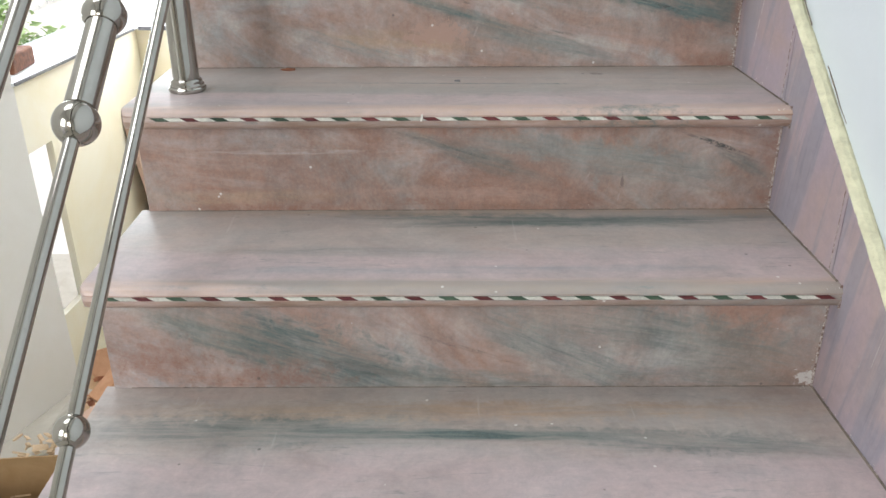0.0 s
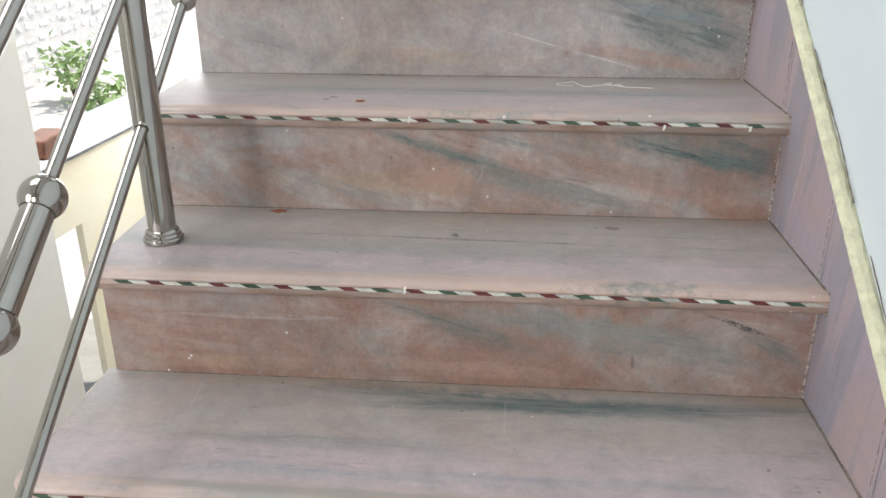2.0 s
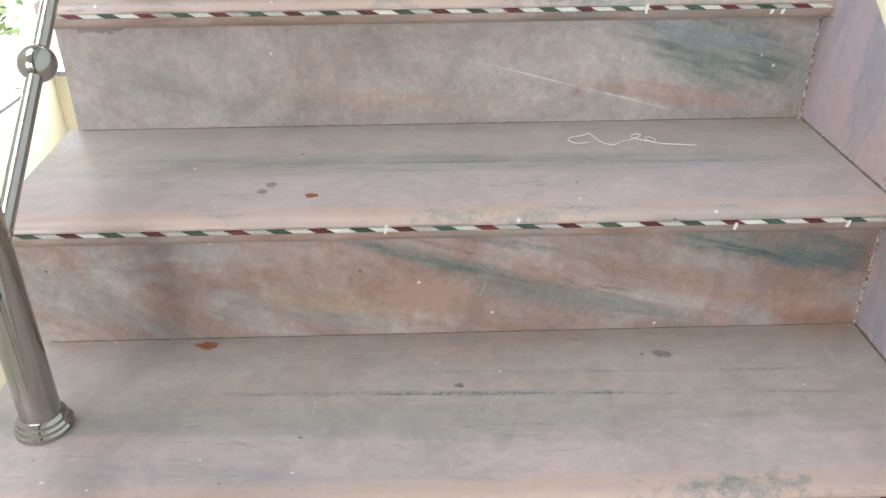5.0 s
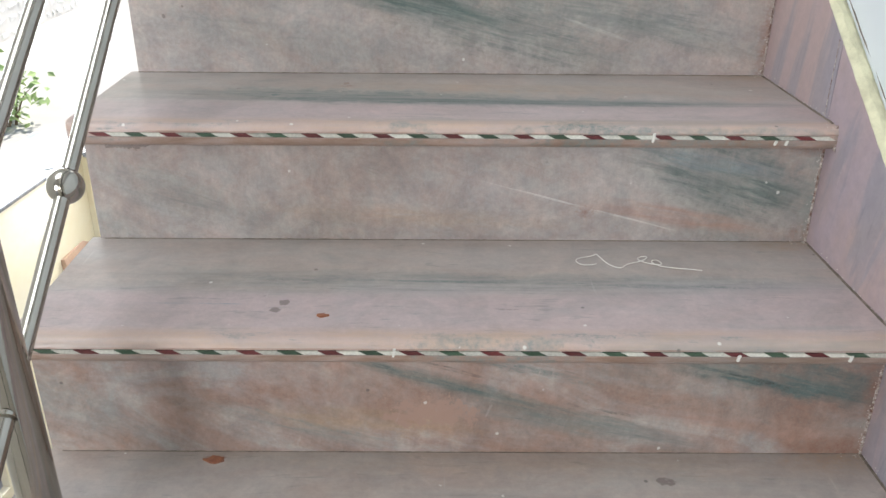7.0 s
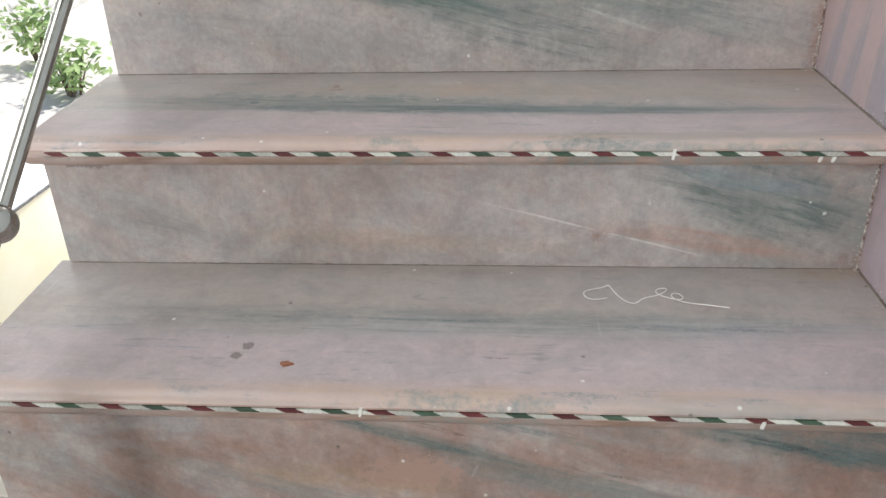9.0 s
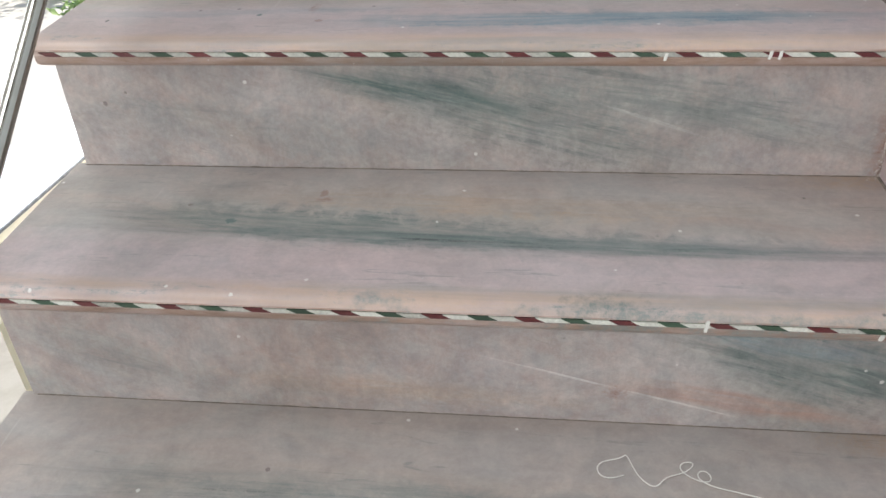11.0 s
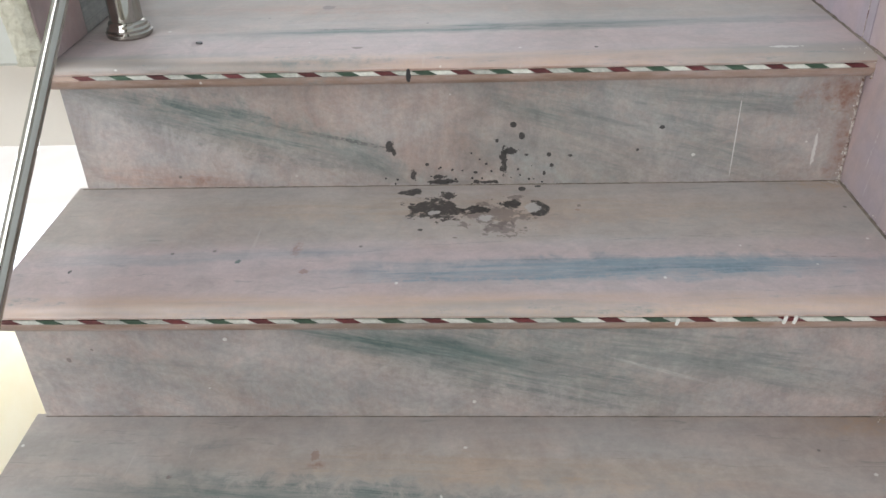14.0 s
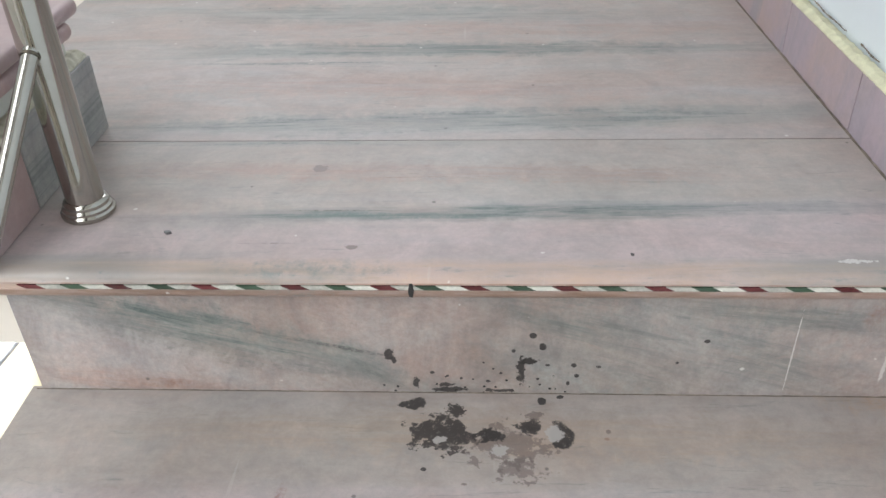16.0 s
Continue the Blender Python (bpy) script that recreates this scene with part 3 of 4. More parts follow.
RISER_VEINS[4] = [
    (0.483, 0.132, 0.765, 0.074, 0.0120, "TEAL", 0.9),
    (0.560, 0.120, 0.951, 0.024, 0.0330, "TEAL", 0.6),
    (0.720, 0.128, 1.100, 0.070, 0.0240, "GREEN", 0.7),
    (0.840, 0.090, 0.960, 0.050, 0.0018, "WHITE", 0.5),
    (0.626, 0.097, 0.688, 0.074, 0.0040, "DARK", 0.5),
    (0.876, 0.094, 1.159, 0.032, 0.0125, "GREEN", 0.6),
    (0.191, 0.083, 0.521, 0.051, 0.0175, "GREEN", 0.3),
]
RISER_VEINS[5] = [
    (0.219, 0.134, 0.560, 0.040, 0.0210, "TEAL", 0.8),
    (0.430, 0.092, 0.600, 0.052, 0.0020, "DARK", 0.8),
    (0.880, 0.125, 1.140, 0.090, 0.0120, "TEAL", 0.5),
    (0.487, 0.088, 0.619, 0.008, 0.0145, "GREEN", 0.7),
    (0.485, 0.077, 0.594, 0.053, 0.0025, "DARK", 0.6),
    (0.711, 0.119, 1.085, 0.020, 0.0365, "GREEN", 0.6),
    (0.195, 0.021, 0.418, 0.004, 0.0110, "ROSE", 0.7),
    (0.718, 0.119, 0.811, 0.089, 0.0075, "TEAL", 0.5),
]
random.seed(3)
RISER_SPATTER = [(random.gauss(0.68, 0.05), abs(random.gauss(0.004, 0.012)) + 0.002, random.uniform(0.0008, 0.0018)) for _ in range(26)]
RISER_SPOTS[1] = [
    (1.178, 0.012, 0.026, 0.022, "RUST", 0.9),
    (1.180, 0.110, 0.018, 0.040, "RUST", 0.9),
    (0.623, 0.018, 0.030, 0.004, "RUST", 1.2),
    (0.946, 0.048, 0.003, 0.010, "SOOT", 0.8),
    (0.281, 0.023, 0.006, 0.004, "RUST", 0.8),
    (0.40, 0.006, 0.10, 0.006, "RUST", 1.4),
    (0.905, 0.045, 0.005, 0.012, "GREEN", 0.9),
]
RISER_SPOTS[3] = [
    (1.150, 0.136, 0.040, 0.008, "RUST", 0.8),
    (1.165, 0.008, 0.016, 0.018, "RUST", 1.0),
    (0.862, 0.042, 0.010, 0.007, "RUST", 1.0),
    (0.250, 0.136, 0.030, 0.005, "SOOT", 1.3),
    (1.166, 0.060, 0.010, 0.060, "GREEN", 1.0),
]
RISER_SPOTS[0] = [
    (0.260, 0.050, 0.060, 0.030, "RUST", 1.2),
    (0.420, 0.020, 0.080, 0.020, "RUST", 1.2),
    (1.175, 0.012, 0.014, 0.012, "WHITE", 0.9),
]
RISER_SPOTS[2] = [
    (1.150, 0.008, 0.060, 0.014, "RUST", 0.8),
    (1.175, 0.110, 0.014, 0.040, "RUST", 0.9),
    (0.66, 0.060, 0.05, 0.020, "ROSE", 1.0),
]
RISER_SPOTS[4] = [
    (1.160, 0.050, 0.009, 0.060, "RUST", 0.7),
    (0.245, 0.085, 0.003, 0.003, "SOOT", 0.4),
    (0.275, 0.10, 0.002, 0.002, "SOOT", 0.4),
]
RISER_SPOTS[5] = [
    (1.150, 0.060, 0.012, 0.080, "RUST", 0.9),
    (1.150, 0.120, 0.050, 0.018, "RUST", 1.1),
    (0.345, 0.010, 0.018, 0.006, "RUST", 1.2),
    (1.020, 0.060, 0.0008, 0.055, "WHITE", 0.5),
    (1.118, 0.045, 0.002, 0.024, "WHITE", 0.6),
    (0.594, 0.056, 0.006, 0.008, "TAR", 0.35),
    (0.599, 0.048, 0.003, 0.005, "TAR", 0.3),
    (0.737, 0.036, 0.005, 0.019, "TAR", 0.6),
    (0.744, 0.048, 0.010, 0.005, "TAR", 0.6),
    (0.748, 0.083, 0.004, 0.004, "TAR", 0.2),
    (0.759, 0.068, 0.004, 0.005, "TAR", 0.2),
    (0.728, 0.062, 0.002, 0.003, "TAR", 0.3),
    (0.793, 0.042, 0.003, 0.003, "TAR", 0.2),
    (0.797, 0.027, 0.003, 0.003, "TAR", 0.2),
    (0.788, 0.016, 0.002, 0.003, "TAR", 0.2),
    (0.622, 0.016, 0.004, 0.007, "TAR", 0.5),
    (0.655, 0.012, 0.008, 0.003, "TAR", 0.7),
    (0.930, 0.077, 0.004, 0.003, "TAR", 0.4),
    (0.902, 0.047, 0.002, 0.002, "TAR", 0.3),
    (0.655, 0.005, 0.022, 0.003, "TAR", 0.9),
    (0.712, 0.004, 0.016, 0.003, "TAR", 0.9),
    (0.765, 0.042, 0.003, 0.002, "TAR", 0.3),
    (0.820, 0.040, 0.003, 0.002, "TAR", 0.3),
    (0.715, 0.030, 0.002, 0.002, "TAR", 0.3),
    (0.640, 0.030, 0.003, 0.002, "TAR", 0.3),
    (0.672, 0.022, 0.002, 0.002, "TAR", 0.3),
    (0.701, 0.018, 0.003, 0.002, "TAR", 0.3),
    (0.755, 0.022, 0.002, 0.002, "TAR", 0.3),
]


def tread_marble(k):
    if k < 0:
        return marble_plain
    return marble(f"marble_tread_{k}", True, TREAD_VEINS.get(k, ()), TREAD_SPOTS.get(k, ()), RISE * k, seed=k * 1.3, front=nose_y(k))


def riser_marble(k):
    if k < 0:
        return marble_wall
    return marble(f"marble_riser_{k}", False, RISER_VEINS.get(k, ()), RISER_SPOTS.get(k, ()), RISE * k, seed=k * 2.1 + 4, rosy=(0.95, 0.80, 0.95, 0.25, 0.2, 0.35)[k], diag=-22, deep=(0.32, 0.50, 0.38, 0.12, 0.08, 0.14)[k])


marble_plain = marble("marble_plain", True, seed=3.0)
marble_wall = marble("marble_wall", False, seed=6.0, rosy=0.2, diag=-50, tint=(0.46, 0.365, 0.375))
stairs = thing("staircase", "pink marble staircase with inlaid nosings beside a painted wall", "staircase", kind="structure")
treads = {}
for k in range(FIRST, TOP + 1):
    back = riser_y(k) if k < TOP else 1.8405
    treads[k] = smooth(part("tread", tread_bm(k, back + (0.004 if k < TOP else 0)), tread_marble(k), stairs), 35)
for k in range(FIRST - 1, TOP):
    y, z = riser_y(k), RISE * k
    part("riser", box_bm(LEFT + 0.002, RIGHT + 0.04, y, y + 0.02, z - 0.001, z + RISE - 0.031, 0.001), riser_marble(k), stairs)
outline = [(riser_y(FIRST - 1) + 0.02, RISE * (FIRST - 1))]
for k in range(FIRST - 1, TOP):
    outline += [(riser_y(k) + 0.02, RISE * (k + 1) - 0.031), (riser_y(k + 1) + 0.02 if k < TOP - 1 else riser_y(TOP - 1) + 0.04, RISE * (k + 1) - 0.031)]
outline += [(riser_y(TOP - 1) + 0.04, 0.80), (riser_y(FIRST) + 0.35, RISE * (FIRST - 1))]
part("stair_body", prism_bm(outline, "x", LEFT + 0.006, 1.175), plaster_cream, stairs)

# inlaid nosing band
inlay_white = material("inlay_white", (0.54, 0.54, 0.49), 0.4)
inlay_green = material("inlay_green", (0.045, 0.082, 0.052), 0.4)
inlay_red = material("inlay_red", (0.115, 0.024, 0.026), 0.4)
for m in (inlay_white, inlay_green, inlay_red):
    tone = m.node_tree.nodes["Principled BSDF"].inputs["Base Color"].default_value[:3]
    info = node(m, "ShaderNodeObjectInfo").outputs["Random"]
    shade = math2(m, "ADD", step(m, info, 0, 1, 0.62, 1.15), step(m, noise_of(m, mapped(m), 300, 4), 0.35, 0.75, 0.0, 0.35))
    base(m, blend(m, 1.0, tone, node(m, "ShaderNodeCombineXYZ", {"X": shade, "Y": shade, "Z": shade}).outputs[0], "MULTIPLY"))


def inlay_bm(width):
    """A slanted tile of the band, its lower edge shifted to the right."""
    bm = bmesh.new()
    w, h, s = width / 2 - 0.0003, 0.0024, 0.0046
    pts = [(-w - s, h), (w - s, h), (w + s, -h), (-w + s, -h)]
    front = [bm.verts.new((x, -0.0022, z)) for x, z in pts]
    rear = [bm.verts.new((x, 0.006, z)) for x, z in pts]
    for i in range(4):
        bm.faces.new((front[i], rear[i], rear[(i + 1) % 4], front[(i + 1) % 4]))
    bm.faces.new(front[::-1])
    bmesh.ops.recalc_face_normals(bm, faces=bm.faces[:])
    return bm


def shared_mesh(name, bm, mat):
    me = bpy.data.meshes.new(name)
    bm.to_mesh(me)
    bm.free()
    me.materials.append(mat)
    return me


WHITE_W, DARK_W = 0.0245, 0.0205
inlays = {c: shared_mesh("inlay_" + c, inlay_bm(WHITE_W if c == "white" else DARK_W), m) for c, m in (("white", inlay_white), ("green", inlay_green), ("red", inlay_red))}
# x of a green tile's middle on each nosing
INLAY_START = {0: 0.262, 1: 0.3135, 2: 0.2425, 3: 0.228, 4: 0.275, 5: 0.255, 6: 0.283}
for k in range(FIRST, TOP + 1):
    pitch = WHITE_W + DARK_W
    start = INLAY_START.get(k, 0.25)
    first = -math.floor((start - LEFT - 0.012) / pitch)
    y, z = nose_y(k) + 0.0024, RISE * k - 0.0140
    for i in range(first, 40):
        x = start + i * pitch
        if x > RIGHT + 0.012 - 0.006 * k:
            break
        dark = new("inlay_tile", inlays["green" if i % 2 == 0 else "red"])
        dark.parent, dark.location = treads[k], (x, y, z)
        if x + pitch / 2 < RIGHT + 0.012 - 0.006 * k:
            pale = new("inlay_tile", inlays["white"])
            pale.parent, pale.location = treads[k], (x + pitch / 2, y, z)

spatter = bmesh.new()
for x, h, r in RISER_SPATTER:
    ring = [spatter.verts.new((x + r * math.cos(a * 1.047) * random.uniform(0.8, 1.2), riser_y(5) - 0.0005, 5 * RISE + h + r * math.sin(a * 1.047))) for a in range(6)]
    spatter.faces.new(ring[::-1])
tar = material("tar", (0.03, 0.028, 0.028), 0.7)
tagged(part("tar_spatter", spatter, tar), "fine black tar spatter on a marble riser", kind="stuff")

# landing
marble_landing = marble("marble_landing", True, [(0.15, 1.875, 1.15, 1.915, 0.022, "GREEN", 0.9), (0.25, 2.160, 1.10, 2.150, 0.020, "TEAL", 0.7), (0.10, 2.03, 0.95, 2.00, 0.030, "ROSE", 0.5), (0.10, 2.34, 0.90, 2.31, 0.035, "GREEN", 0.6),
                                                 (0.40, 2.255, 1.10, 2.24, 0.022, "ROSE", 0.5), (0.20, 2.10, 0.70, 2.098, 0.004, "TEAL", 0.8)], seed=2.2)
tagged(part("floor_landing", box_bm(-0.05, 1.22, 1.8425, 3.0, 0.992, 1.032), marble_landing), "pink marble landing floor", kind="structure")
tagged(part("floor_landing_end", box_bm(-0.05, 1.22, 3.003, 3.4, 0.992, 1.032), marble_plain), "pink marble landing floor", kind="structure")
tagged(part("landing_slab", box_bm(-0.64, 1.17, riser_y(5) + 0.042, 3.4, 0.918, 0.988), plaster_cream), "painted concrete landing slab", kind="structure")
tagged(part("landing_front", box_bm(-0.64, LEFT + 0.002, riser_y(5) + 0.012, riser_y(5) + 0.040, 0.918, 1.045), plaster_cream), "cream painted landing edge", kind="structure")
tagged(part("floor", box_bm(-1.62, 1.2, -4.6, 2.95, -1.24, -1.032), concrete), "dusty concrete floor of the stairwell", kind="structure")

kerb = thing("landing_kerb", "plastered low wall with marble skirting beside the landing post", "low wall", kind="structure")
part("kerb_body", box_bm(-0.64, 0.178, 1.545, 1.868, 1.036, 1.168, 0.004), plaster_grey, kerb)
part("skirting_slab", box_bm(0.178, 0.198, 1.550, 1.672, 1.033, 1.126, 0.001), marble_side_rose, kerb)
part("skirting_slab", box_bm(0.178, 0.198, 1.674, 1.882, 1.033, 1.133, 0.001), marble_grey, kerb)
random.seed(5)


def crust_bm(path, width, height, n, rough):
    """A rough ridge of mortar along a path of two points: width goes to its side, height up."""
    a, b = Vector(path[0]), Vector(path[1])
    side, up = Vector(width), Vector(height)
    bm = bmesh.new()
    rows = []
    for i in range(n + 1):
        c = a.lerp(b, i / n)
        j = [random.uniform(-rough, rough) for _ in range(6)]
        rows.append([bm.verts.new(p) for p in (c + up * (-0.1), c + side * j[0] * 4 + up * (0.35 + j[1] * 9), c + side * (0.35 + j[2] * 8) + up * (1 + j[3] * 12), c + side * (0.75 + j[4] * 8) + up * (0.9 + j[5] * 12), c + side + up * (0.3 + j[1] * 9), c + side * 1.05 - up * 0.2)])
    for p, q in zip(rows, rows[1:]):
        for i in range(5):
            bm.faces.new((p[i], p[i + 1], q[i + 1], q[i]))
    bmesh.ops.recalc_face_normals(bm, faces=bm.faces[:])
    return bm


part("mortar_edge", crust_bm([(0.196, 1.548, 1.126), (0.196, 1.878, 1.133)], (-0.030, 0, 0), (0, 0, 0.010), 40, 0.012), mortar_grey, kerb)
part("mortar_edge", crust_bm([(0.198, 1.552, 1.036), (0.195, 1.550, 1.130)], (-0.036, -0.002, 0), (0, -0.008, 0), 24, 0.006), mortar_grey, kerb)
marble_coping = marble("marble_coping", False, seed=12.0, rosy=0.6, diag=-30, tint=(0.40, 0.26, 0.27))
coping = thing("kerb_coping", "pink marble coping with doubled rounded edge", "coping", kind="structure")
for z0, y1 in ((1.169, 1.850), (1.193, 1.866)):
    smooth(part("coping_slab", box_bm(-0.60, 0.203 + (y1 - 1.850) * 0.4, 1.60, y1, z0, z0 + 0.021, 0.009, 4), marble_coping, coping))

# right wall with marble skirting
def crack_bm(path, n, width, gaps):
    """A wandering dark crack of broken pieces along a path of two points."""
    a, b = Vector(path[0]), Vector(path[1])
    bm = bmesh.new()
    rows = []
    for i in range(n + 1):
        c = a.lerp(b, i / n)
        x = 0.0035 * noise.noise(Vector((i * 0.13, path[0][0] * 90, 0.5)))
        w = width * random.uniform(0.35, 1.2)
        z = 0.0022 + 0.002 * noise.noise(Vector((i * 0.4, 3.1, 0)))
        rows.append([bm.verts.new((c.x + x - w, c.y, c.z + z)), bm.verts.new((c.x + x, c.y, c.z + z + w)), bm.verts.new((c.x + x + w, c.y, c.z + z - w))])
    for i, (p, q) in enumerate(zip(rows, rows[1:])):
        if noise.noise(Vector((i * 0.09, 7.0, path[0][0] * 50))) * 0.5 + 0.5 > gaps:
            bm.faces.new((p[0], p[1], q[1], q[0]))
            bm.faces.new((p[1], p[2], q[2], q[1]))
    return bm


SKIRT_FACE = RIGHT


def skirt_top(y):
    return min(0.207 + 0.690 * (y - 0.256), 1.110)


wall_east = tagged(part("wall_east", box_bm(1.190, 1.50, -4.6, 3.4, -1.2, 3.6), paint_blue), "pale blue white painted plaster wall", kind="structure")
skirting = thing("wall_skirting", "pink and lilac marble skirting slabs with mortar joints", "skirting", kind="structure")
cuts = [riser_y(k - 1) + 0.012 for k in range(FIRST + 1, TOP + 1)] + [1.86, 2.12, 2.75, 3.4]
cuts = [cuts[0] - GOING] + cuts
for y0, y1 in zip(cuts, cuts[1:]):
    low = min(RISE * (round((y0 - 0.372) / GOING)) - 0.05, 0.99)
    ys = [y0 + 0.0012, y1 - 0.0012]
    knee = 0.256 + (1.110 - 0.207) / 0.690
    if ys[0] < knee < ys[1]:
        ys.insert(1, knee)
    piece = prism_bm([(ys[0], low), (ys[-1], low)] + [(y, skirt_top(y)) for y in reversed(ys)], "x", SKIRT_FACE, 1.1905)
    part("skirting_slab", piece, marble_lilac if int(y0 * 9) % 2 else marble_side_pink, skirting)
random.seed(8)
for y0, y1 in ((-1.2, knee), (knee, 3.3)):
    part("mortar_band", crust_bm([(SKIRT_FACE + 0.001, y0, skirt_top(y0) - 0.001), (SKIRT_FACE + 0.001, y1, skirt_top(y1) - 0.001)], (0.0225, 0, 0), (0, 0, 0.007), 320, 0.010), mortar, skirting)
for y0, y1, off in ((-1.2, knee, 0.0225), (knee, 3.3, 0.0225), (-1.2, knee, 0.013)):
    part("mortar_crack", crack_bm([(SKIRT_FACE + off, y0, skirt_top(y0) + 0.0062), (SKIRT_FACE + off, y1, skirt_top(y1) + 0.0062)], 260, 0.0016 if off > 0.02 else 0.0011, 0.35 if off > 0.02 else 0.72), joint_dark, skirting)
for k in range(0, TOP):
    y, z = riser_y(k), RISE * k
    part("joint_mortar", crust_bm([(RIGHT - 0.0005, y + 0.0005, z), (RIGHT - 0.0005, y + 0.0005, z + RISE - 0.033)], (-0.0030, 0, 0), (0, -0.0018, 0), 110, 0.035), joint_mortar, skirting)
    part("joint_mortar", crust_bm([(RIGHT + 0.0005, riser_y(k - 1) - 0.01, z), (RIGHT + 0.0005, y, z)], (-0.0035, 0, 0), (0, 0, 0.0014), 60, 0.03), joint_dark, skirting)
    part("joint_mortar", crust_bm([(LEFT + 0.003, y + 0.0003, z), (RIGHT, y + 0.0003, z)], (0, -0.0012, 0), (0, 0, 0.0010), 160, 0.03), joint_dark, skirting)
part("joint_mortar", crust_bm([(0.195, 1.8410, 1.0300), (RIGHT, 1.8410, 1.0300)], (0, 0.0010, 0), (0, 0, 0.0003), 120, 0.03), joint_dark, skirting)
part("joint_mortar", crust_bm([(RIGHT + 0.001, 1.50, 1.032), (RIGHT + 0.001, 3.3, 1.032)], (-0.0035, 0, 0), (0, 0, 0.0016), 120, 0.05), joint_dark, skirting)
for k in range(0, TOP + 1):
    y, z = nose_y(k) + 0.003, RISE * k
    part("joint_mortar", crust_bm([(RIGHT + 0.001, y - 0.001, z - 0.031), (RIGHT + 0.001, y + 0.004, z + 0.002)], (-0.0035, 0, 0), (0, -0.0022, 0), 30, 0.05), joint_mortar, skirting)
    part("joint_mortar", crust_bm([(RIGHT - 0.0004, y + 0.044, z), (RIGHT - 0.0004, y + 0.044, skirt_top(y + 0.044) - 0.002)], (0, 0.0016, 0), (-0.0004, 0, 0), 40, 0.03), joint_mortar, skirting)



def crumbs_bm(spots, size):
    """Small flat-sided crumbs at the given places."""
    bm = bmesh.new()
    for p in spots:
        r = size * random.uniform(0.4, 1.3)
        vs = [bm.verts.new(Vector(p) + Vector([random.uniform(0.5, 1.0) * r * q for q in d])) for d in ((1, 0, 0), (-1, 0.2, 0), (0, 1, 0.1), (0.1, -1, 0), (0, 0.1, 1), (0, 0, -1))]
        for f in ((0, 2, 4), (2, 1, 4), (1, 3, 4), (3, 0, 4), (2, 0, 5), (1, 2, 5), (3, 1, 5), (0, 3, 5)):
            bm.faces.new([vs[i] for i in f])
    bmesh.ops.recalc_face_normals(bm, faces=bm.faces[:])
    return bm


def wall_x(y):
    return RIGHT + 0.024 - 0.026 * (y - 0.36)


random.seed(17)
crumb_white = coated("crumb_white", (0.78, 0.76, 0.71), 0.9, (0.62, 0.56, 0.50), 300.0, 0.6)
spots = []
for k in range(0, TOP):
    y, z = riser_y(k), RISE * k
    x = wall_x(y)
    spots += [(x - abs(random.gauss(0.001, 0.0035)), y - 0.0006, z + random.uniform(0.0, 1.0) ** 1.5 * (RISE - 0.035)) for _ in range(80)]
    spots += [(x - abs(random.gauss(0, 0.012)), y - abs(random.gauss(0, 0.007)), z + 0.0006) for _ in range(12)]
    spots += [(wall_x(yy) - 0.0005, yy, z + abs(random.gauss(0, 0.003))) for yy in (y - random.uniform(0, GOING) for _ in range(40))]
for k in range(0, TOP + 1):
    y, z = nose_y(k), RISE * k
    spots += [(wall_x(y) - abs(random.gauss(0, 0.012)), y + random.uniform(0.0, 0.02), z + 0.0002 - (0.002 if random.random() < 0.5 else 0)) for _ in range(8)]
tagged(part("mortar_crumbs", crumbs_bm(spots, 0.0009), crumb_white), "white mortar crumbs along the joints of stair and wall", kind="stuff")
for ob in (wall_east, skirting):
    wall_shear(ob)

# stairwell beside the flight: parapets round the opening
FLOOR, SILL, WX = -1.032, 0.060, -0.635
TURN = Matrix.Translation((WX, 1.90, 0)) @ Matrix.Rotation(radians(-5), 4, "Z") @ Matrix.Translation((-WX, -1.90, 0))


def turned(ob):
    ob.matrix_world = TURN @ ob.matrix_world
    return ob


parapet = turned(thing("wall_parapet", "yellow painted low wall with a slot opening", "low wall", kind="structure"))
for y0, y1, z0, z1 in ((1.87, 2.02, FLOOR, -0.75), (1.87, 2.02, -0.17, SILL - 0.013), (2.02, 2.95, FLOOR, SILL - 0.013)):
    part("wall_block", box_bm(WX - 0.025, WX, y0, y1, z0, z1), paint_yellow, parapet)
turned(tagged(part("window_sill", box_bm(WX - 0.26, WX + 0.010, 1.862, 2.95, SILL - 0.012, SILL, 0.002), stone_white), "white stone sill with dark edge", kind="structure"))
turned(tagged(part("sill_edge", box_bm(WX + 0.0105, WX + 0.0165, 1.862, 2.72, SILL - 0.010, SILL + 0.0010, 0.001), dark_edge), "dark stone edge strip of the sill", kind="structure"))
tagged(part("wall_parapet_end", box_bm(-0.56, 0.20, 2.76, 2.95, FLOOR, SILL - 0.013), paint_yellow), "yellow painted low wall", kind="structure")
tagged(part("window_sill_end", box_bm(-0.545, 0.20, 2.745, 2.97, SILL - 0.012, SILL - 0.001, 0.002), stone_white), "white stone sill with dark edge", kind="structure")
tagged(part("sill_edge_end", box_bm(-0.54, 0.20, 2.736, 2.744, SILL - 0.014, SILL + 0.0015, 0.001), dark_edge), "dark stone edge strip of the sill", kind="structure")
# Unseen wall; its window opening is added to go with the landing lamp.
north = thing("wall_north", "unseen white painted wall with an added window opening for the landing fill lamp", "wall", kind="structure")
part("wall_block", box_bm(-0.90, -0.55, 3.4, 3.6, 0.92, 3.6), paint_white, north)
part("wall_block", box_bm(0.85, 1.45, 3.4, 3.6, 0.92, 3.6), paint_white, north)
part("wall_block", box_bm(-0.55, 0.85, 3.4, 3.6, 0.92, 1.75), paint_white, north)
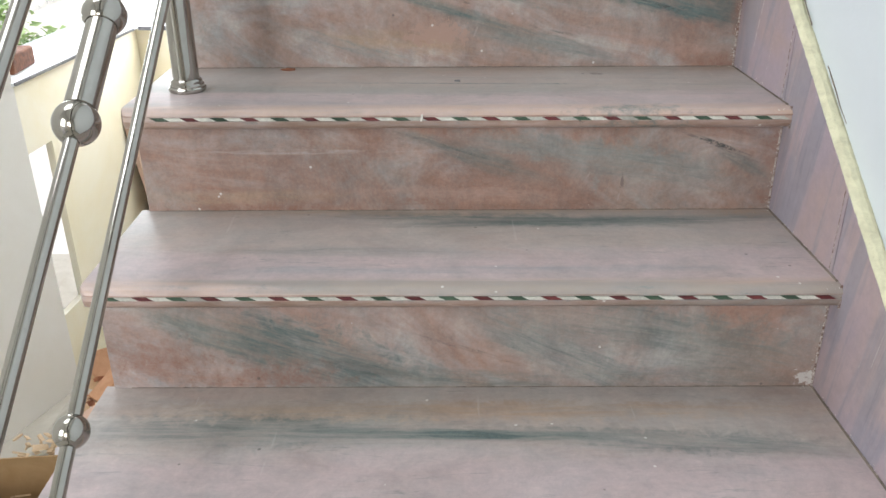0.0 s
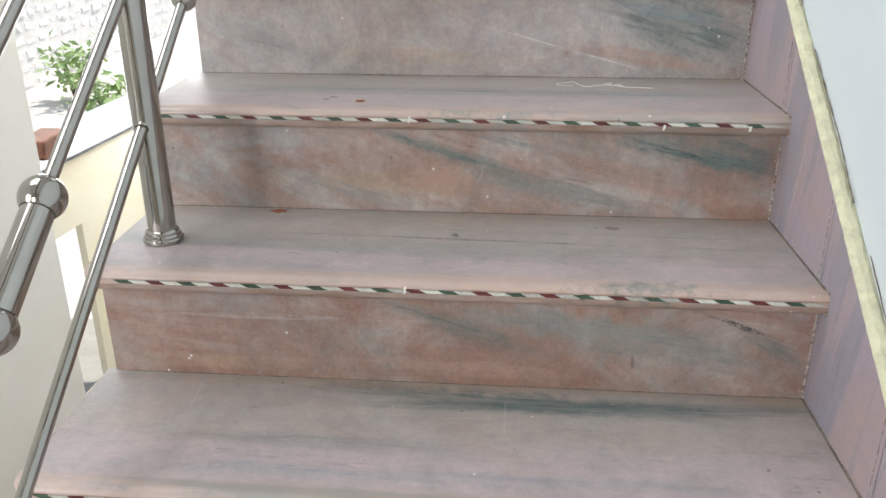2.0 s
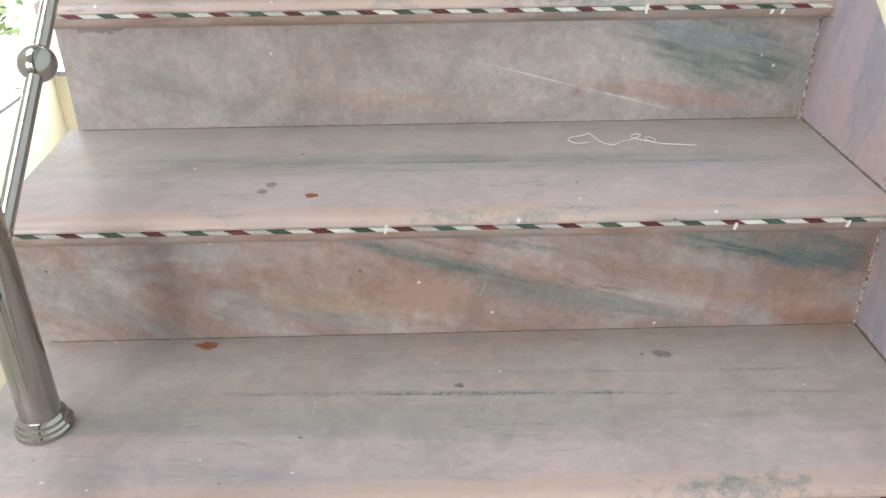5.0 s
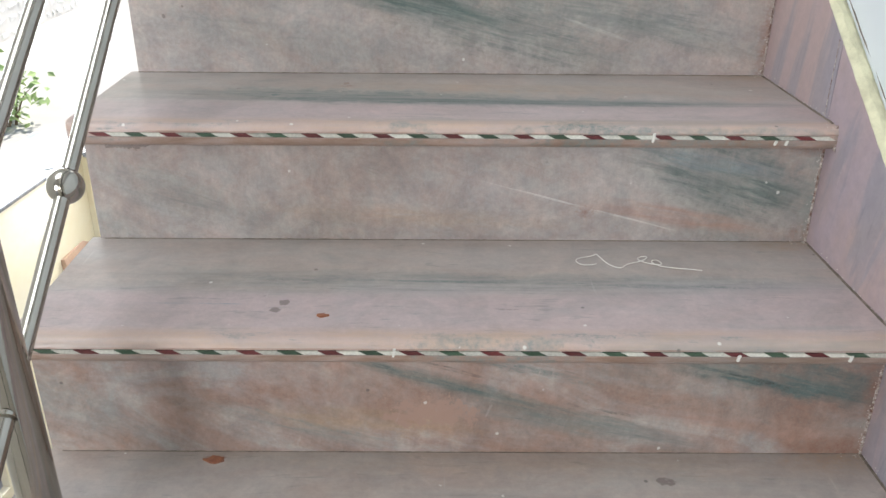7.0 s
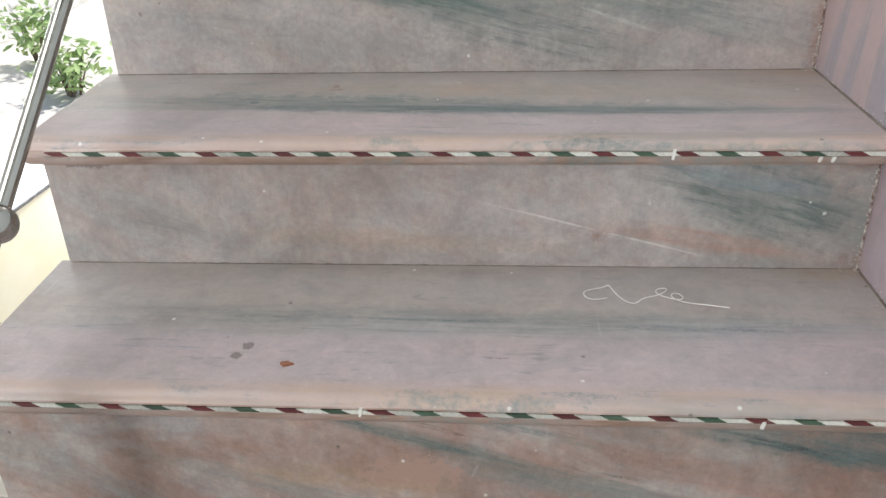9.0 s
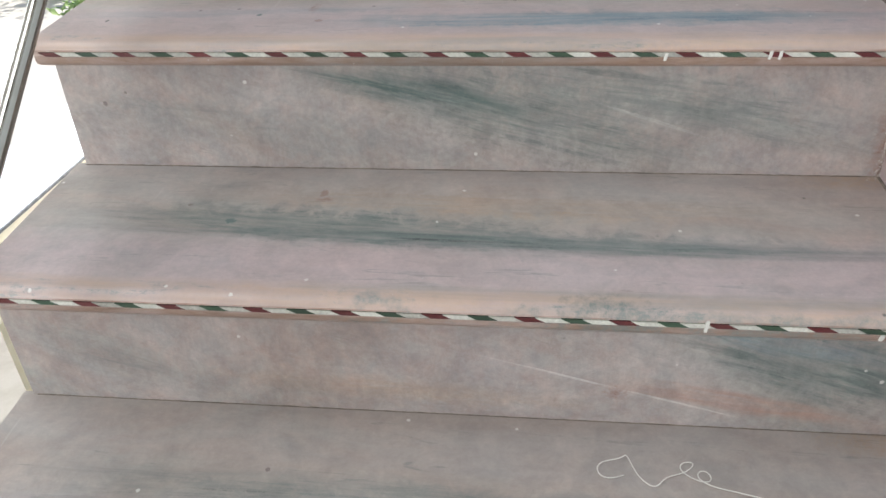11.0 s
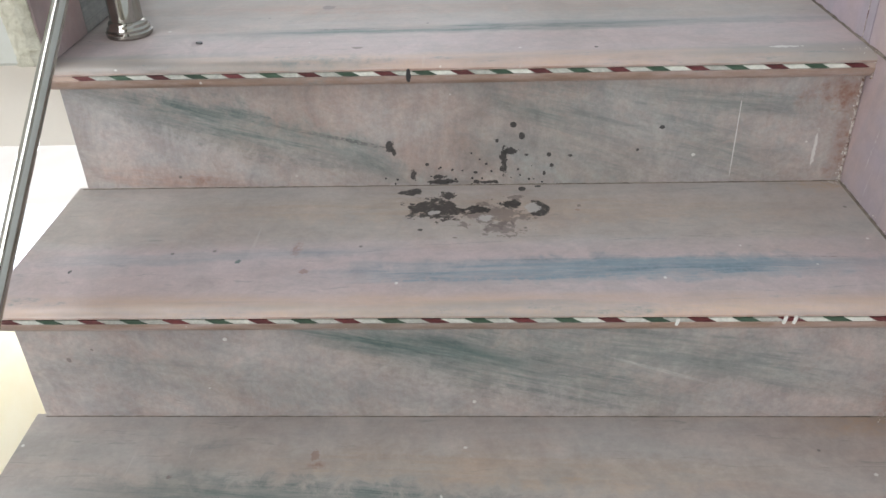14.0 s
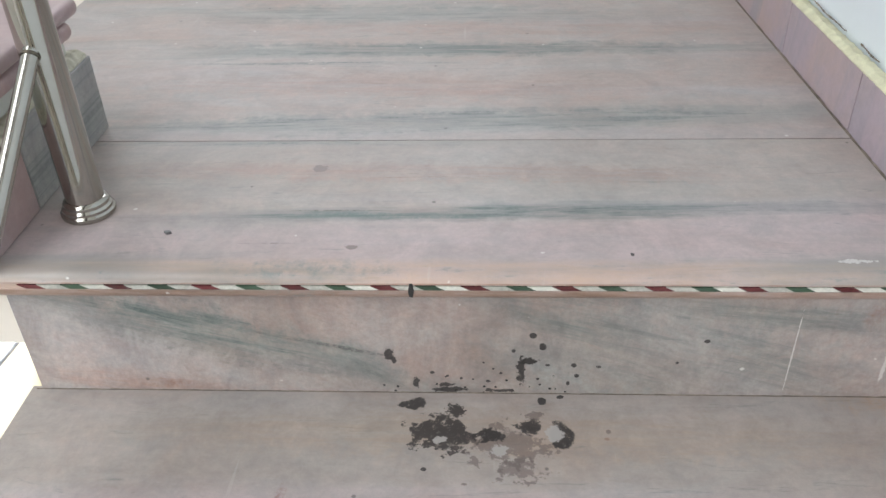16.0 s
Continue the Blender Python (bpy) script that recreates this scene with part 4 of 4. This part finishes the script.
part("wall_block", box_bm(-0.55, 0.85, 3.4, 3.6, 2.45, 3.6), paint_white, north)
# Invented wall out of view: closes the west side and keeps the sky out.
tagged(part("wall_side_upper", box_bm(WX - 0.2, WX - 0.02, 1.87, 3.6, 0.92, 3.6), paint_white), "unseen white wall added to close the stairwell above the opening", kind="structure")
tagged(part("wall_north_under", box_bm(0.205, 1.45, 2.75, 2.95, FLOOR, 0.915), plaster_cream), "cream painted wall under the landing", kind="structure")
tagged(part("wall_west", prism_bm([(WX + 0.001, 1.868), (-1.40, -0.20), (-1.62, -0.20), (WX - 0.2, 1.868)], "z", FLOOR, 3.6), plaster_white), "white painted plaster wall", kind="structure")
west = thing("wall_southwest", "white plaster wall with a wide doorway", "wall", kind="structure")
part("wall_block", box_bm(-1.62, -1.40, -1.1, -0.205, FLOOR, 3.6), plaster_white, west)
part("wall_block", box_bm(-1.62, -1.40, -4.6, -2.3, FLOOR, 3.6), plaster_white, west)
part("wall_block", box_bm(-1.62, -1.40, -2.3, -1.1, 1.9, 3.6), plaster_white, west)
tagged(part("wall_south", box_bm(-1.62, 1.45, -4.9, -4.6, -1.2, 3.6), plaster_cream), "cream painted plaster wall", kind="structure")
tagged(part("ceiling", box_bm(-1.62, 1.45, -4.9, 3.6, 3.6, 3.75), paint_white), "white ceiling", kind="structure")
tagged(part("ground", box_bm(-90, 90, -90, 90, -1.6, -1.25), ground_sand), "pale dusty ground", kind="structure")

# railing
RAIL_X = 0.255


def tube_bm(a, b, r, seg=24):
    a, b = Vector(a), Vector(b)
    d = b - a
    bm = bmesh.new()
    bmesh.ops.create_cone(bm, cap_ends=True, segments=seg, radius1=r, radius2=r, depth=d.length)
    m = Matrix.Translation((a + b) / 2) @ d.to_track_quat("Z", "Y").to_matrix().to_4x4()
    bmesh.ops.transform(bm, matrix=m, verts=bm.verts[:])
    return bm


def ball_bm(c, r):
    bm = bmesh.new()
    bmesh.ops.create_uvsphere(bm, u_segments=32, v_segments=20, radius=r)
    bmesh.ops.translate(bm, vec=c, verts=bm.verts[:])
    return bm


railing = thing("stair_railing", "polished steel stair railing with ball ornaments", "railing", (RAIL_X, 0, 0))
lower, middle, upper = (lambda y: 0.036 + 0.720 * y), (lambda y: 0.225 + 0.712 * y), (lambda y: 0.416 + 0.715 * y)
POSTS = (-0.275, 0.693, 1.669)
for k, y in zip((-2, 2, 6), POSTS):
    z = RISE * k
    post = part("post", lathe_bm([(0.0205, z + 0.005), (0.0205, z + 0.93), (0.012, z + 0.94)]), steel, railing)
    smooth(post)
    post.location = (0, y, 0)
    foot = part("flange", lathe_bm([(0.0280, 0), (0.0295, 0.002), (0.0295, 0.006), (0.0272, 0.008), (0.0270, 0.011), (0.0248, 0.0135), (0.0245, 0.017), (0.0225, 0.0195), (0.0205, 0.0205)]), steel, post)
    smooth(foot, 25)
    foot.location = (0, 0, z)
for line, a, b in ((lower, -0.9, 2), (middle, -0.9, 2), (upper, -0.9, 2)):
    for y0, y1 in zip((-0.9,) + POSTS[:-1], POSTS):
        smooth(part("rod", tube_bm((0, y0, line(y0)), (0, y1, line(y1)), 0.0085), steel, railing))
for y in (0.110, 0.883):
    smooth(part("small_ball", ball_bm((0, y, lower(y)), 0.020), steel, railing))
for y0, y1 in ((0.271, 0.405), (1.102, 1.236)):
    smooth(part("sleeve", tube_bm((0, y0, middle(y0)), (0, y1, middle(y1)), 0.0185, 32), steel, railing))
    for y in (y0, y1):
        smooth(part("large_ball", ball_bm((0, y, middle(y)), 0.0265), steel, railing))


weld = coated("weld", (0.16, 0.14, 0.11), 0.4, (0.05, 0.045, 0.04), 200.0, 0.8, 0.3, 1.0)
for line in (lower, middle, upper):
    for y in POSTS:
        for s in (-1, 1):
            y0 = y + s * 0.0205
            if y0 < POSTS[-1]:
                smooth(part("weld_ring", tube_bm((0, y0 - 0.0012, line(y0 - 0.0012)), (0, y0 + 0.0012, line(y0 + 0.0012)), 0.0096, 20), weld, railing))
for y0, y1 in ((0.271, 0.405), (1.102, 1.236)):
    for y in (y0 + 0.0150, y1 - 0.0150):
        smooth(part("weld_ring", tube_bm((0, y - 0.0008, middle(y - 0.0008)), (0, y + 0.0008, middle(y + 0.0008)), 0.0192, 32), weld, railing))

# rubble and stored pieces in the well
wood = coated("wood", (0.45, 0.30, 0.17), 0.7, (0.28, 0.16, 0.08), 30.0, 0.7, 0.4)
wood_pale = coated("wood_pale", (0.62, 0.48, 0.32), 0.7, (0.45, 0.31, 0.18), 25.0, 0.7, 0.4)
cardboard = coated("cardboard", (0.40, 0.27, 0.14), 0.85, (0.30, 0.19, 0.09), 12.0, 0.6, 0.2)
terracotta = coated("terracotta", (0.36, 0.15, 0.08), 0.95, (0.20, 0.08, 0.05), 40.0, 0.9, 0.9)
tile_pink = coated("tile_pink", (0.58, 0.40, 0.31), 0.5, (0.46, 0.29, 0.21), 10.0, 0.6, 0.1)
board_orange = coated("board_orange", (0.46, 0.25, 0.14), 0.75, (0.34, 0.17, 0.09), 22.0, 0.7, 0.3)
brick_brown = coated("brick_brown", (0.13, 0.045, 0.018), 0.95, (0.05, 0.018, 0.01), 45.0, 1.0, 1.0)
paper = coated("paper", (0.62, 0.60, 0.62), 0.8, (0.45, 0.42, 0.48), 14.0, 0.6, 0.2)


def slab(name, label, category, size, mat, m, bevel=0.0015, group=""):
    sx, sy, sz = (d / 2 for d in size)
    ob = part(name, box_bm(-sx, sx, -sy, sy, -sz, sz, bevel), mat)
    ob.matrix_world = m
    return tagged(ob, label, category, group)


def between(a, b, up, length_axis="Y"):
    """A frame with its y axis from a to b, centred between them, and its z axis near up."""
    a, b, up = Vector(a), Vector(b), Vector(up)
    y = (b - a).normalized()
    x = y.cross(up).normalized()
    z = x.cross(y)
    m = Matrix((x, y, z)).transposed().to_4x4()
    m.translation = (a + b) / 2
    return m


# marble slabs leaning on the yellow wall
leaning = slab("marble_tile", "pink marble slab leaning on its edge against the yellow low wall", "stone slab", (0.23, 0.79, 0.018), tile_pink, between((-0.588, 2.636, -0.238), (-0.46, 2.616, -1.018), (1, 0, 0)) @ Matrix.Translation((0, 0, 0.012)))
slab("wooden_board", "orange brown wooden board leaning in the rubble below the stair", "board", (0.34, 0.24, 0.018), board_orange, pose(-0.375, 1.80, -0.935, 52, -12, 12))
slab("wooden_board", "narrow brown board end sticking out of the rubble", "board", (0.05, 0.20, 0.018), wood, pose(-0.545, 1.76, -0.96, 40, 10, 14))
slab("marble_tile", "broken pale pink marble piece lying tilted on the rubble", "stone slab", (0.15, 0.13, 0.018), tile_pink, pose(-0.375, 1.465, -0.885, 22, -20, 28))
slab("wooden_block", "orange brown wooden block lying on the rubble", "wood block", (0.05, 0.12, 0.045), board_orange, pose(-0.415, 1.62, -0.865, 30, 10, -32), 0.003)
slab("wooden_block", "small brown wood offcut lying on the rubble", "wood block", (0.05, 0.07, 0.025), wood, pose(-0.50, 1.58, -0.94, 15, 18, 40), 0.003)
slab("paper_packet", "crumpled grey paper packet on the rubble", "packet", (0.07, 0.05, 0.02), paper, pose(-0.455, 1.36, -0.925, 10, 12, 20), 0.006)

paper_red = coated("paper_red", (0.50, 0.11, 0.07), 0.6, (0.66, 0.60, 0.56), 30.0, 0.8, 0.2)
plastic_blue = coated("plastic_blue", (0.30, 0.36, 0.45), 0.35, (0.55, 0.58, 0.62), 25.0, 0.8, 0.2)


def wrapper(label, m, size, mat, seed_no):
    """A crumpled sheet of thin packaging."""
    random.seed(seed_no)
    bm = bmesh.new()
    bmesh.ops.create_grid(bm, x_segments=9, y_segments=7, size=0.5)
    for v in bm.verts:
        v.co = Vector((v.co.x * size, v.co.y * size * 0.7, 0.16 * size * noise.noise(Vector((v.co.x * 4, v.co.y * 4, seed_no)))))
    bmesh.ops.solidify(bm, geom=bm.faces[:], thickness=0.0006)
    ob = part("wrapper", bm, mat)
    ob.matrix_world = m
    tagged(ob, label, "wrapper")


wrapper("crumpled red and white wrapper lying on the rubble", pose(-0.36, 1.56, -0.875, 18, -14, 30), 0.09, paper_red, 4)
wrapper("crumpled blue grey plastic wrapper lying on the rubble", pose(-0.43, 1.45, -0.885, -12, 10, 70), 0.10, plastic_blue, 6)

brick = part("brick", box_bm(-0.045, 0.045, -0.085, 0.085, 0, 0.060, 0.008, 3), brick_brown)
brick.matrix_world = TURN @ pose(-0.725, 2.03, SILL, 0, 0, 8)
tagged(brick, "rough dark brown brick on the white sill", "brick")

slab("marble_offcut", "small pale marble offcut standing on the white sill", "stone slab", (0.05, 0.06, 0.035), stone_white, pose(-0.60, 2.60, SILL + 0.0185, 0, 0, 25), 0.006)

carton = thing("cardboard_box", "open brown cardboard box on the rubble, a few wood chips inside", "box", (-0.47, 1.16, FLOOR))
carton.rotation_euler = (0, 0, radians(5))
W, D, HT, TH = 0.20, 0.10, 0.18, 0.004
part("side", box_bm(-W, W, -D, -D + TH, 0, HT), cardboard, carton)
part("side", box_bm(-W, W, D - TH, D, 0, HT), cardboard, carton)
part("side", box_bm(-W, -W + TH, -D + TH, D - TH, 0, HT), cardboard, carton)
part("side", box_bm(W - TH, W, -D + TH, D - TH, 0, HT), cardboard, carton)
part("bottom", box_bm(-W + TH, W - TH, -D + TH, D - TH, 0, TH), cardboard, carton)
flap = part("flap", box_bm(-W, W, -0.07, 0, -0.0015, 0.0015), cardboard, carton)
flap.matrix_local = Matrix.Translation((0, -D, HT)) @ Matrix.Rotation(radians(-12), 4, "X")

random.seed(11)


def heap(name, label, mat, count, area, z, size):
    """A heap of splinters and chips in one mesh."""
    bm = bmesh.new()
    for _ in range(count):
        s = [random.uniform(a, b) for a, b in size]
        x, y = random.uniform(area[0], area[1]), random.uniform(area[2], area[3])
        m = pose(x, y, z + random.uniform(0, 0.08) * (1 - abs(x - (area[0] + area[1]) / 2) / (area[1] - area[0])), random.uniform(-35, 35), random.uniform(-35, 35), random.uniform(0, 180))
        verts = []
        for dx, dy, dz in itertools.product((-1, 1), repeat=3):
            verts.append(bm.verts.new(m @ Vector((dx * s[0] * random.uniform(0.6, 1), dy * s[1] * random.uniform(0.6, 1), dz * s[2] * random.uniform(0.6, 1)))))
        for f in ((0, 1, 3, 2), (4, 6, 7, 5), (0, 4, 5, 1), (2, 3, 7, 6), (0, 2, 6, 4), (1, 5, 7, 3)):
            bm.faces.new([verts[i] for i in f])
    return tagged(part(name, bm, mat), label, "rubble", kind="stuff")


heap("wood_chips", "heap of pale wood chips and splinters on the floor", wood_pale, 190, (-0.66, -0.14, 1.28, 1.47), -0.985, ((0.007, 0.024), (0.004, 0.013), (0.0015, 0.004)))
heap("wood_chips", "pale wood splinters scattered among the rubble", wood_pale, 120, (-0.55, -0.14, 1.47, 1.78), -0.985, ((0.007, 0.028), (0.004, 0.013), (0.0015, 0.004)))
heap("brick_rubble", "brown brick and wood rubble on the floor", terracotta, 110, (-0.54, -0.10, 1.42, 1.88), -0.99, ((0.008, 0.028), (0.006, 0.02), (0.005, 0.014)))
chips = heap("wood_chips", "few wood chips in the cardboard box", wood_pale, 30, (-0.17, 0.17, -0.08, 0.08), 0, ((0.012, 0.035), (0.006, 0.02), (0.002, 0.006)))
chips.matrix_world = pose(-0.47, 1.16, FLOOR + 0.012, 0, 0, 5)
bm = bmesh.new()
bmesh.ops.create_grid(bm, x_segments=24, y_segments=24, size=0.5)
for v in bm.verts:
    f = max(0.0, 1 - (2 * v.co.x) ** 2) * max(0.0, 1 - (2 * v.co.y) ** 2)
    v.co = Vector((-0.36 + v.co.x * 0.56, 1.58 + v.co.y * 0.62, FLOOR + 0.004 + 0.065 * min(1, 2.2 * f) + 0.03 * noise.noise(v.co * 9) * min(1, 5 * f)))
tagged(part("dust_heap", bm, concrete), "grey brown heap of dust and debris on the floor", "rubble", kind="stuff")

# loose bits on the treads
thread_mat = material("thread", (0.72, 0.70, 0.66), 0.8)
curve = bpy.data.curves.new("thread", "CURVE")
curve.dimensions, curve.bevel_depth, curve.bevel_resolution = "3D", 0.0006, 2
spline = curve.splines.new("NURBS")
way = [(0.868, 1.010), (0.850, 1.000), (0.838, 1.012), (0.846, 1.028), (0.868, 1.030), (0.872, 1.040), (0.880, 1.010), (0.897, 0.992), (0.905, 1.004), (0.912, 1.012), (0.930, 1.016), (0.942, 1.030), (0.926, 1.032), (0.922, 1.018), (0.944, 1.002), (0.957, 1.010), (0.948, 1.024), (0.936, 1.012), (0.952, 1.000), (0.975, 0.996), (1.000, 0.988)]
spline.points.add(len(way) - 1)
for i, (x, y) in enumerate(way):
    spline.points[i].co = (x, y, 3 * RISE + 0.0012 + 0.0012 * (i % 3), 1)
spline.use_endpoint_u, spline.order_u = True, 4
curve.materials.append(thread_mat)
tmp = bpy.data.objects.new("thread_curve", curve)
scene.collection.objects.link(tmp)
mesh = bpy.data.meshes.new_from_object(tmp.evaluated_get(bpy.context.evaluated_depsgraph_get()))
bpy.data.objects.remove(tmp)
tagged(new("thread", mesh), "loose white cotton thread curled on a marble tread", "thread")


def chip(name, label, x, y, z, r, mat, seed_no):
    random.seed(seed_no)
    pts = [(x + r * random.uniform(0.5, 1.2) * math.cos(a), y + 0.5 * r * random.uniform(0.5, 1.2) * math.sin(a)) for a in [i * math.pi / 5 for i in range(10)]]
    return tagged(part(name, prism_bm(pts, "z", z, z + 0.0025), mat), label, "debris")


chip("terracotta_chip", "small red terracotta chip on a marble tread", 0.395, 0.826, 2 * RISE, 0.013, terracotta, 1)
chip("terracotta_chip", "tiny red terracotta chip on a marble tread", 0.527, 0.873, 3 * RISE, 0.007, terracotta, 2)
chip("dirt_speck", "dark dirt speck on a marble tread", 0.690, 0.742, 2 * RISE, 0.005, dark_edge, 3)
chip("dirt_speck", "dark dirt speck on the top marble tread", 0.358, 1.626, 6 * RISE, 0.005, dark_edge, 4)

# outdoors
leaf_mat = coated("leaf", (0.32, 0.46, 0.18), 0.6, (0.44, 0.56, 0.24), 12.0, 0.9)
bark = coated("bark", (0.20, 0.15, 0.10), 0.9, (0.12, 0.09, 0.06), 20.0, 0.8)
stone_grey = coated("stone_grey", (0.86, 0.86, 0.83), 0.95, (0.66, 0.66, 0.64), 7.0, 0.9, 0.5)
stone_pale = coated("stone_pale", (0.74, 0.73, 0.70), 0.95, (0.62, 0.60, 0.56), 5.0, 0.6, 0.6)


def shrub(x, y, z, height, spread, seed_no, count=230):
    random.seed(seed_no)
    ob = thing("shrub", "leafy green shrub standing in bright sun", "shrub", (x, y, z))
    bm = bmesh.new()
    leaves = bmesh.new()
    for i in range(9):
        a, r = random.uniform(0, 6.28), spread * random.uniform(0.3, 0.95)
        top = Vector((r * math.cos(a), r * math.sin(a), height * random.uniform(0.55, 1.0)))
        base_p = Vector((0.05 * math.cos(a), 0.05 * math.sin(a), 0))
        rings = []
        for j in range(6):
            f = j / 5
            c = base_p.lerp(top, f) + Vector((0, 0, 0.15 * height * math.sin(f * 3.1)))
            rad = 0.012 * (1 - 0.75 * f)
            rings.append([bm.verts.new(c + Vector((rad * math.cos(q * 1.26), rad * math.sin(q * 1.26), 0))) for q in range(5)])
            if j > 1:
                for _ in range(count // 36):
                    p = c + Vector((random.gauss(0, 0.10), random.gauss(0, 0.10), random.gauss(0, 0.09)))
                    m = Matrix.Translation(p) @ Euler((random.uniform(-1, 1), random.uniform(-1, 1), random.uniform(0, 6.3))).to_matrix().to_4x4()
                    s = random.uniform(0.035, 0.078)
                    vs = [leaves.verts.new(m @ Vector(q)) for q in ((0, -s, 0), (s * 0.45, 0, 0.006), (0, s, -0.004), (-s * 0.45, 0, 0.006))]
                    leaves.faces.new(vs)
        for p, q in zip(rings, rings[1:]):
            for i2 in range(5):
                bm.faces.new((p[i2], p[(i2 + 1) % 5], q[(i2 + 1) % 5], q[i2]))
    part("stems", bm, bark, ob)
    part("leaves", leaves, leaf_mat, ob)
    return ob


SHRUBS = ((-3.1, 7.2, 0.42, 0.26), (-3.9, 8.2, 0.5, 0.3))
for i, (x, y, h, s) in enumerate(SHRUBS):
    shrub(x, y, -1.25, h, s, 30 + i)

random.seed(21)
stone_wall = thing("stone_wall", "rough grey rubble stone wall with pale mortar in bright sun", "wall", (-4.8, 0, -1.25))
part("mortar_core", box_bm(-0.16, 0.07, 6.5, 13.0, 0.0, 1.38), stone_pale, stone_wall)
for row in range(9):
    y = 6.5 + random.uniform(0, 0.2)
    while y < 12.9:
        w, h = random.uniform(0.13, 0.32), 0.15
        hh = random.uniform(0.6, 1.0) * h
        bm = box_bm(-0.05, random.uniform(0.072, 0.088), -w * 0.42, w * 0.42, -hh * 0.46, hh * 0.46, 0.03)
        for v in bm.verts:
            v.co += Vector((random.uniform(-0.01, 0.01), random.uniform(-0.02, 0.02), random.uniform(-0.015, 0.015)))
        stone = part("stone", bm, stone_grey, stone_wall)
        stone.location = (0, y + w / 2, row * h + h / 2 + random.uniform(-0.012, 0.012))
        stone.rotation_euler = (radians(random.uniform(-6, 6)), 0, 0)
        y += w


# nicks and paint drips on the nosings
paint_drop = coated("paint_drop", (0.75, 0.74, 0.70), 0.6, (0.6, 0.6, 0.55), 40.0, 0.5)
for k, x, dz, h in ((4, 0.935, -0.014, 0.012), (4, 1.092, -0.020, 0.006), (4, 1.106, -0.020, 0.006), (3, 0.612, -0.013, 0.010), (3, 0.995, -0.018, 0.008), (3, 1.120, -0.018, 0.008), (2, 0.633, -0.012, 0.010), (5, 0.905, -0.016, 0.008), (5, 1.012, -0.014, 0.009), (5, 1.022, -0.014, 0.009)):
    y, z = nose_y(k), RISE * k + dz
    random.seed(int(x * 1000))
    w = 0.0016
    pts = [(x - w, z - h * 0.5), (x + w * 0.6, z - h * 0.55), (x + w * 1.5, z), (x + w * 1.2 + 0.001, z + h * 0.5), (x - w * 0.2, z + h * 0.45)]
    tagged(part("paint_drip", prism_bm(pts, "y", y - 0.0012, y + 0.002), paint_drop), "dried white paint drip on the rounded marble nosing", "paint drip")
pts = [(0.6220, 1.0085), (0.6255, 1.0075), (0.6270, 1.0150), (0.6255, 1.0235), (0.6225, 1.0230), (0.6212, 1.0150)]
tagged(part("nosing_nick", prism_bm(pts, "y", nose_y(6) - 0.0012, nose_y(6) + 0.004), tar), "dark filled nick in the marble nosing", "nick")
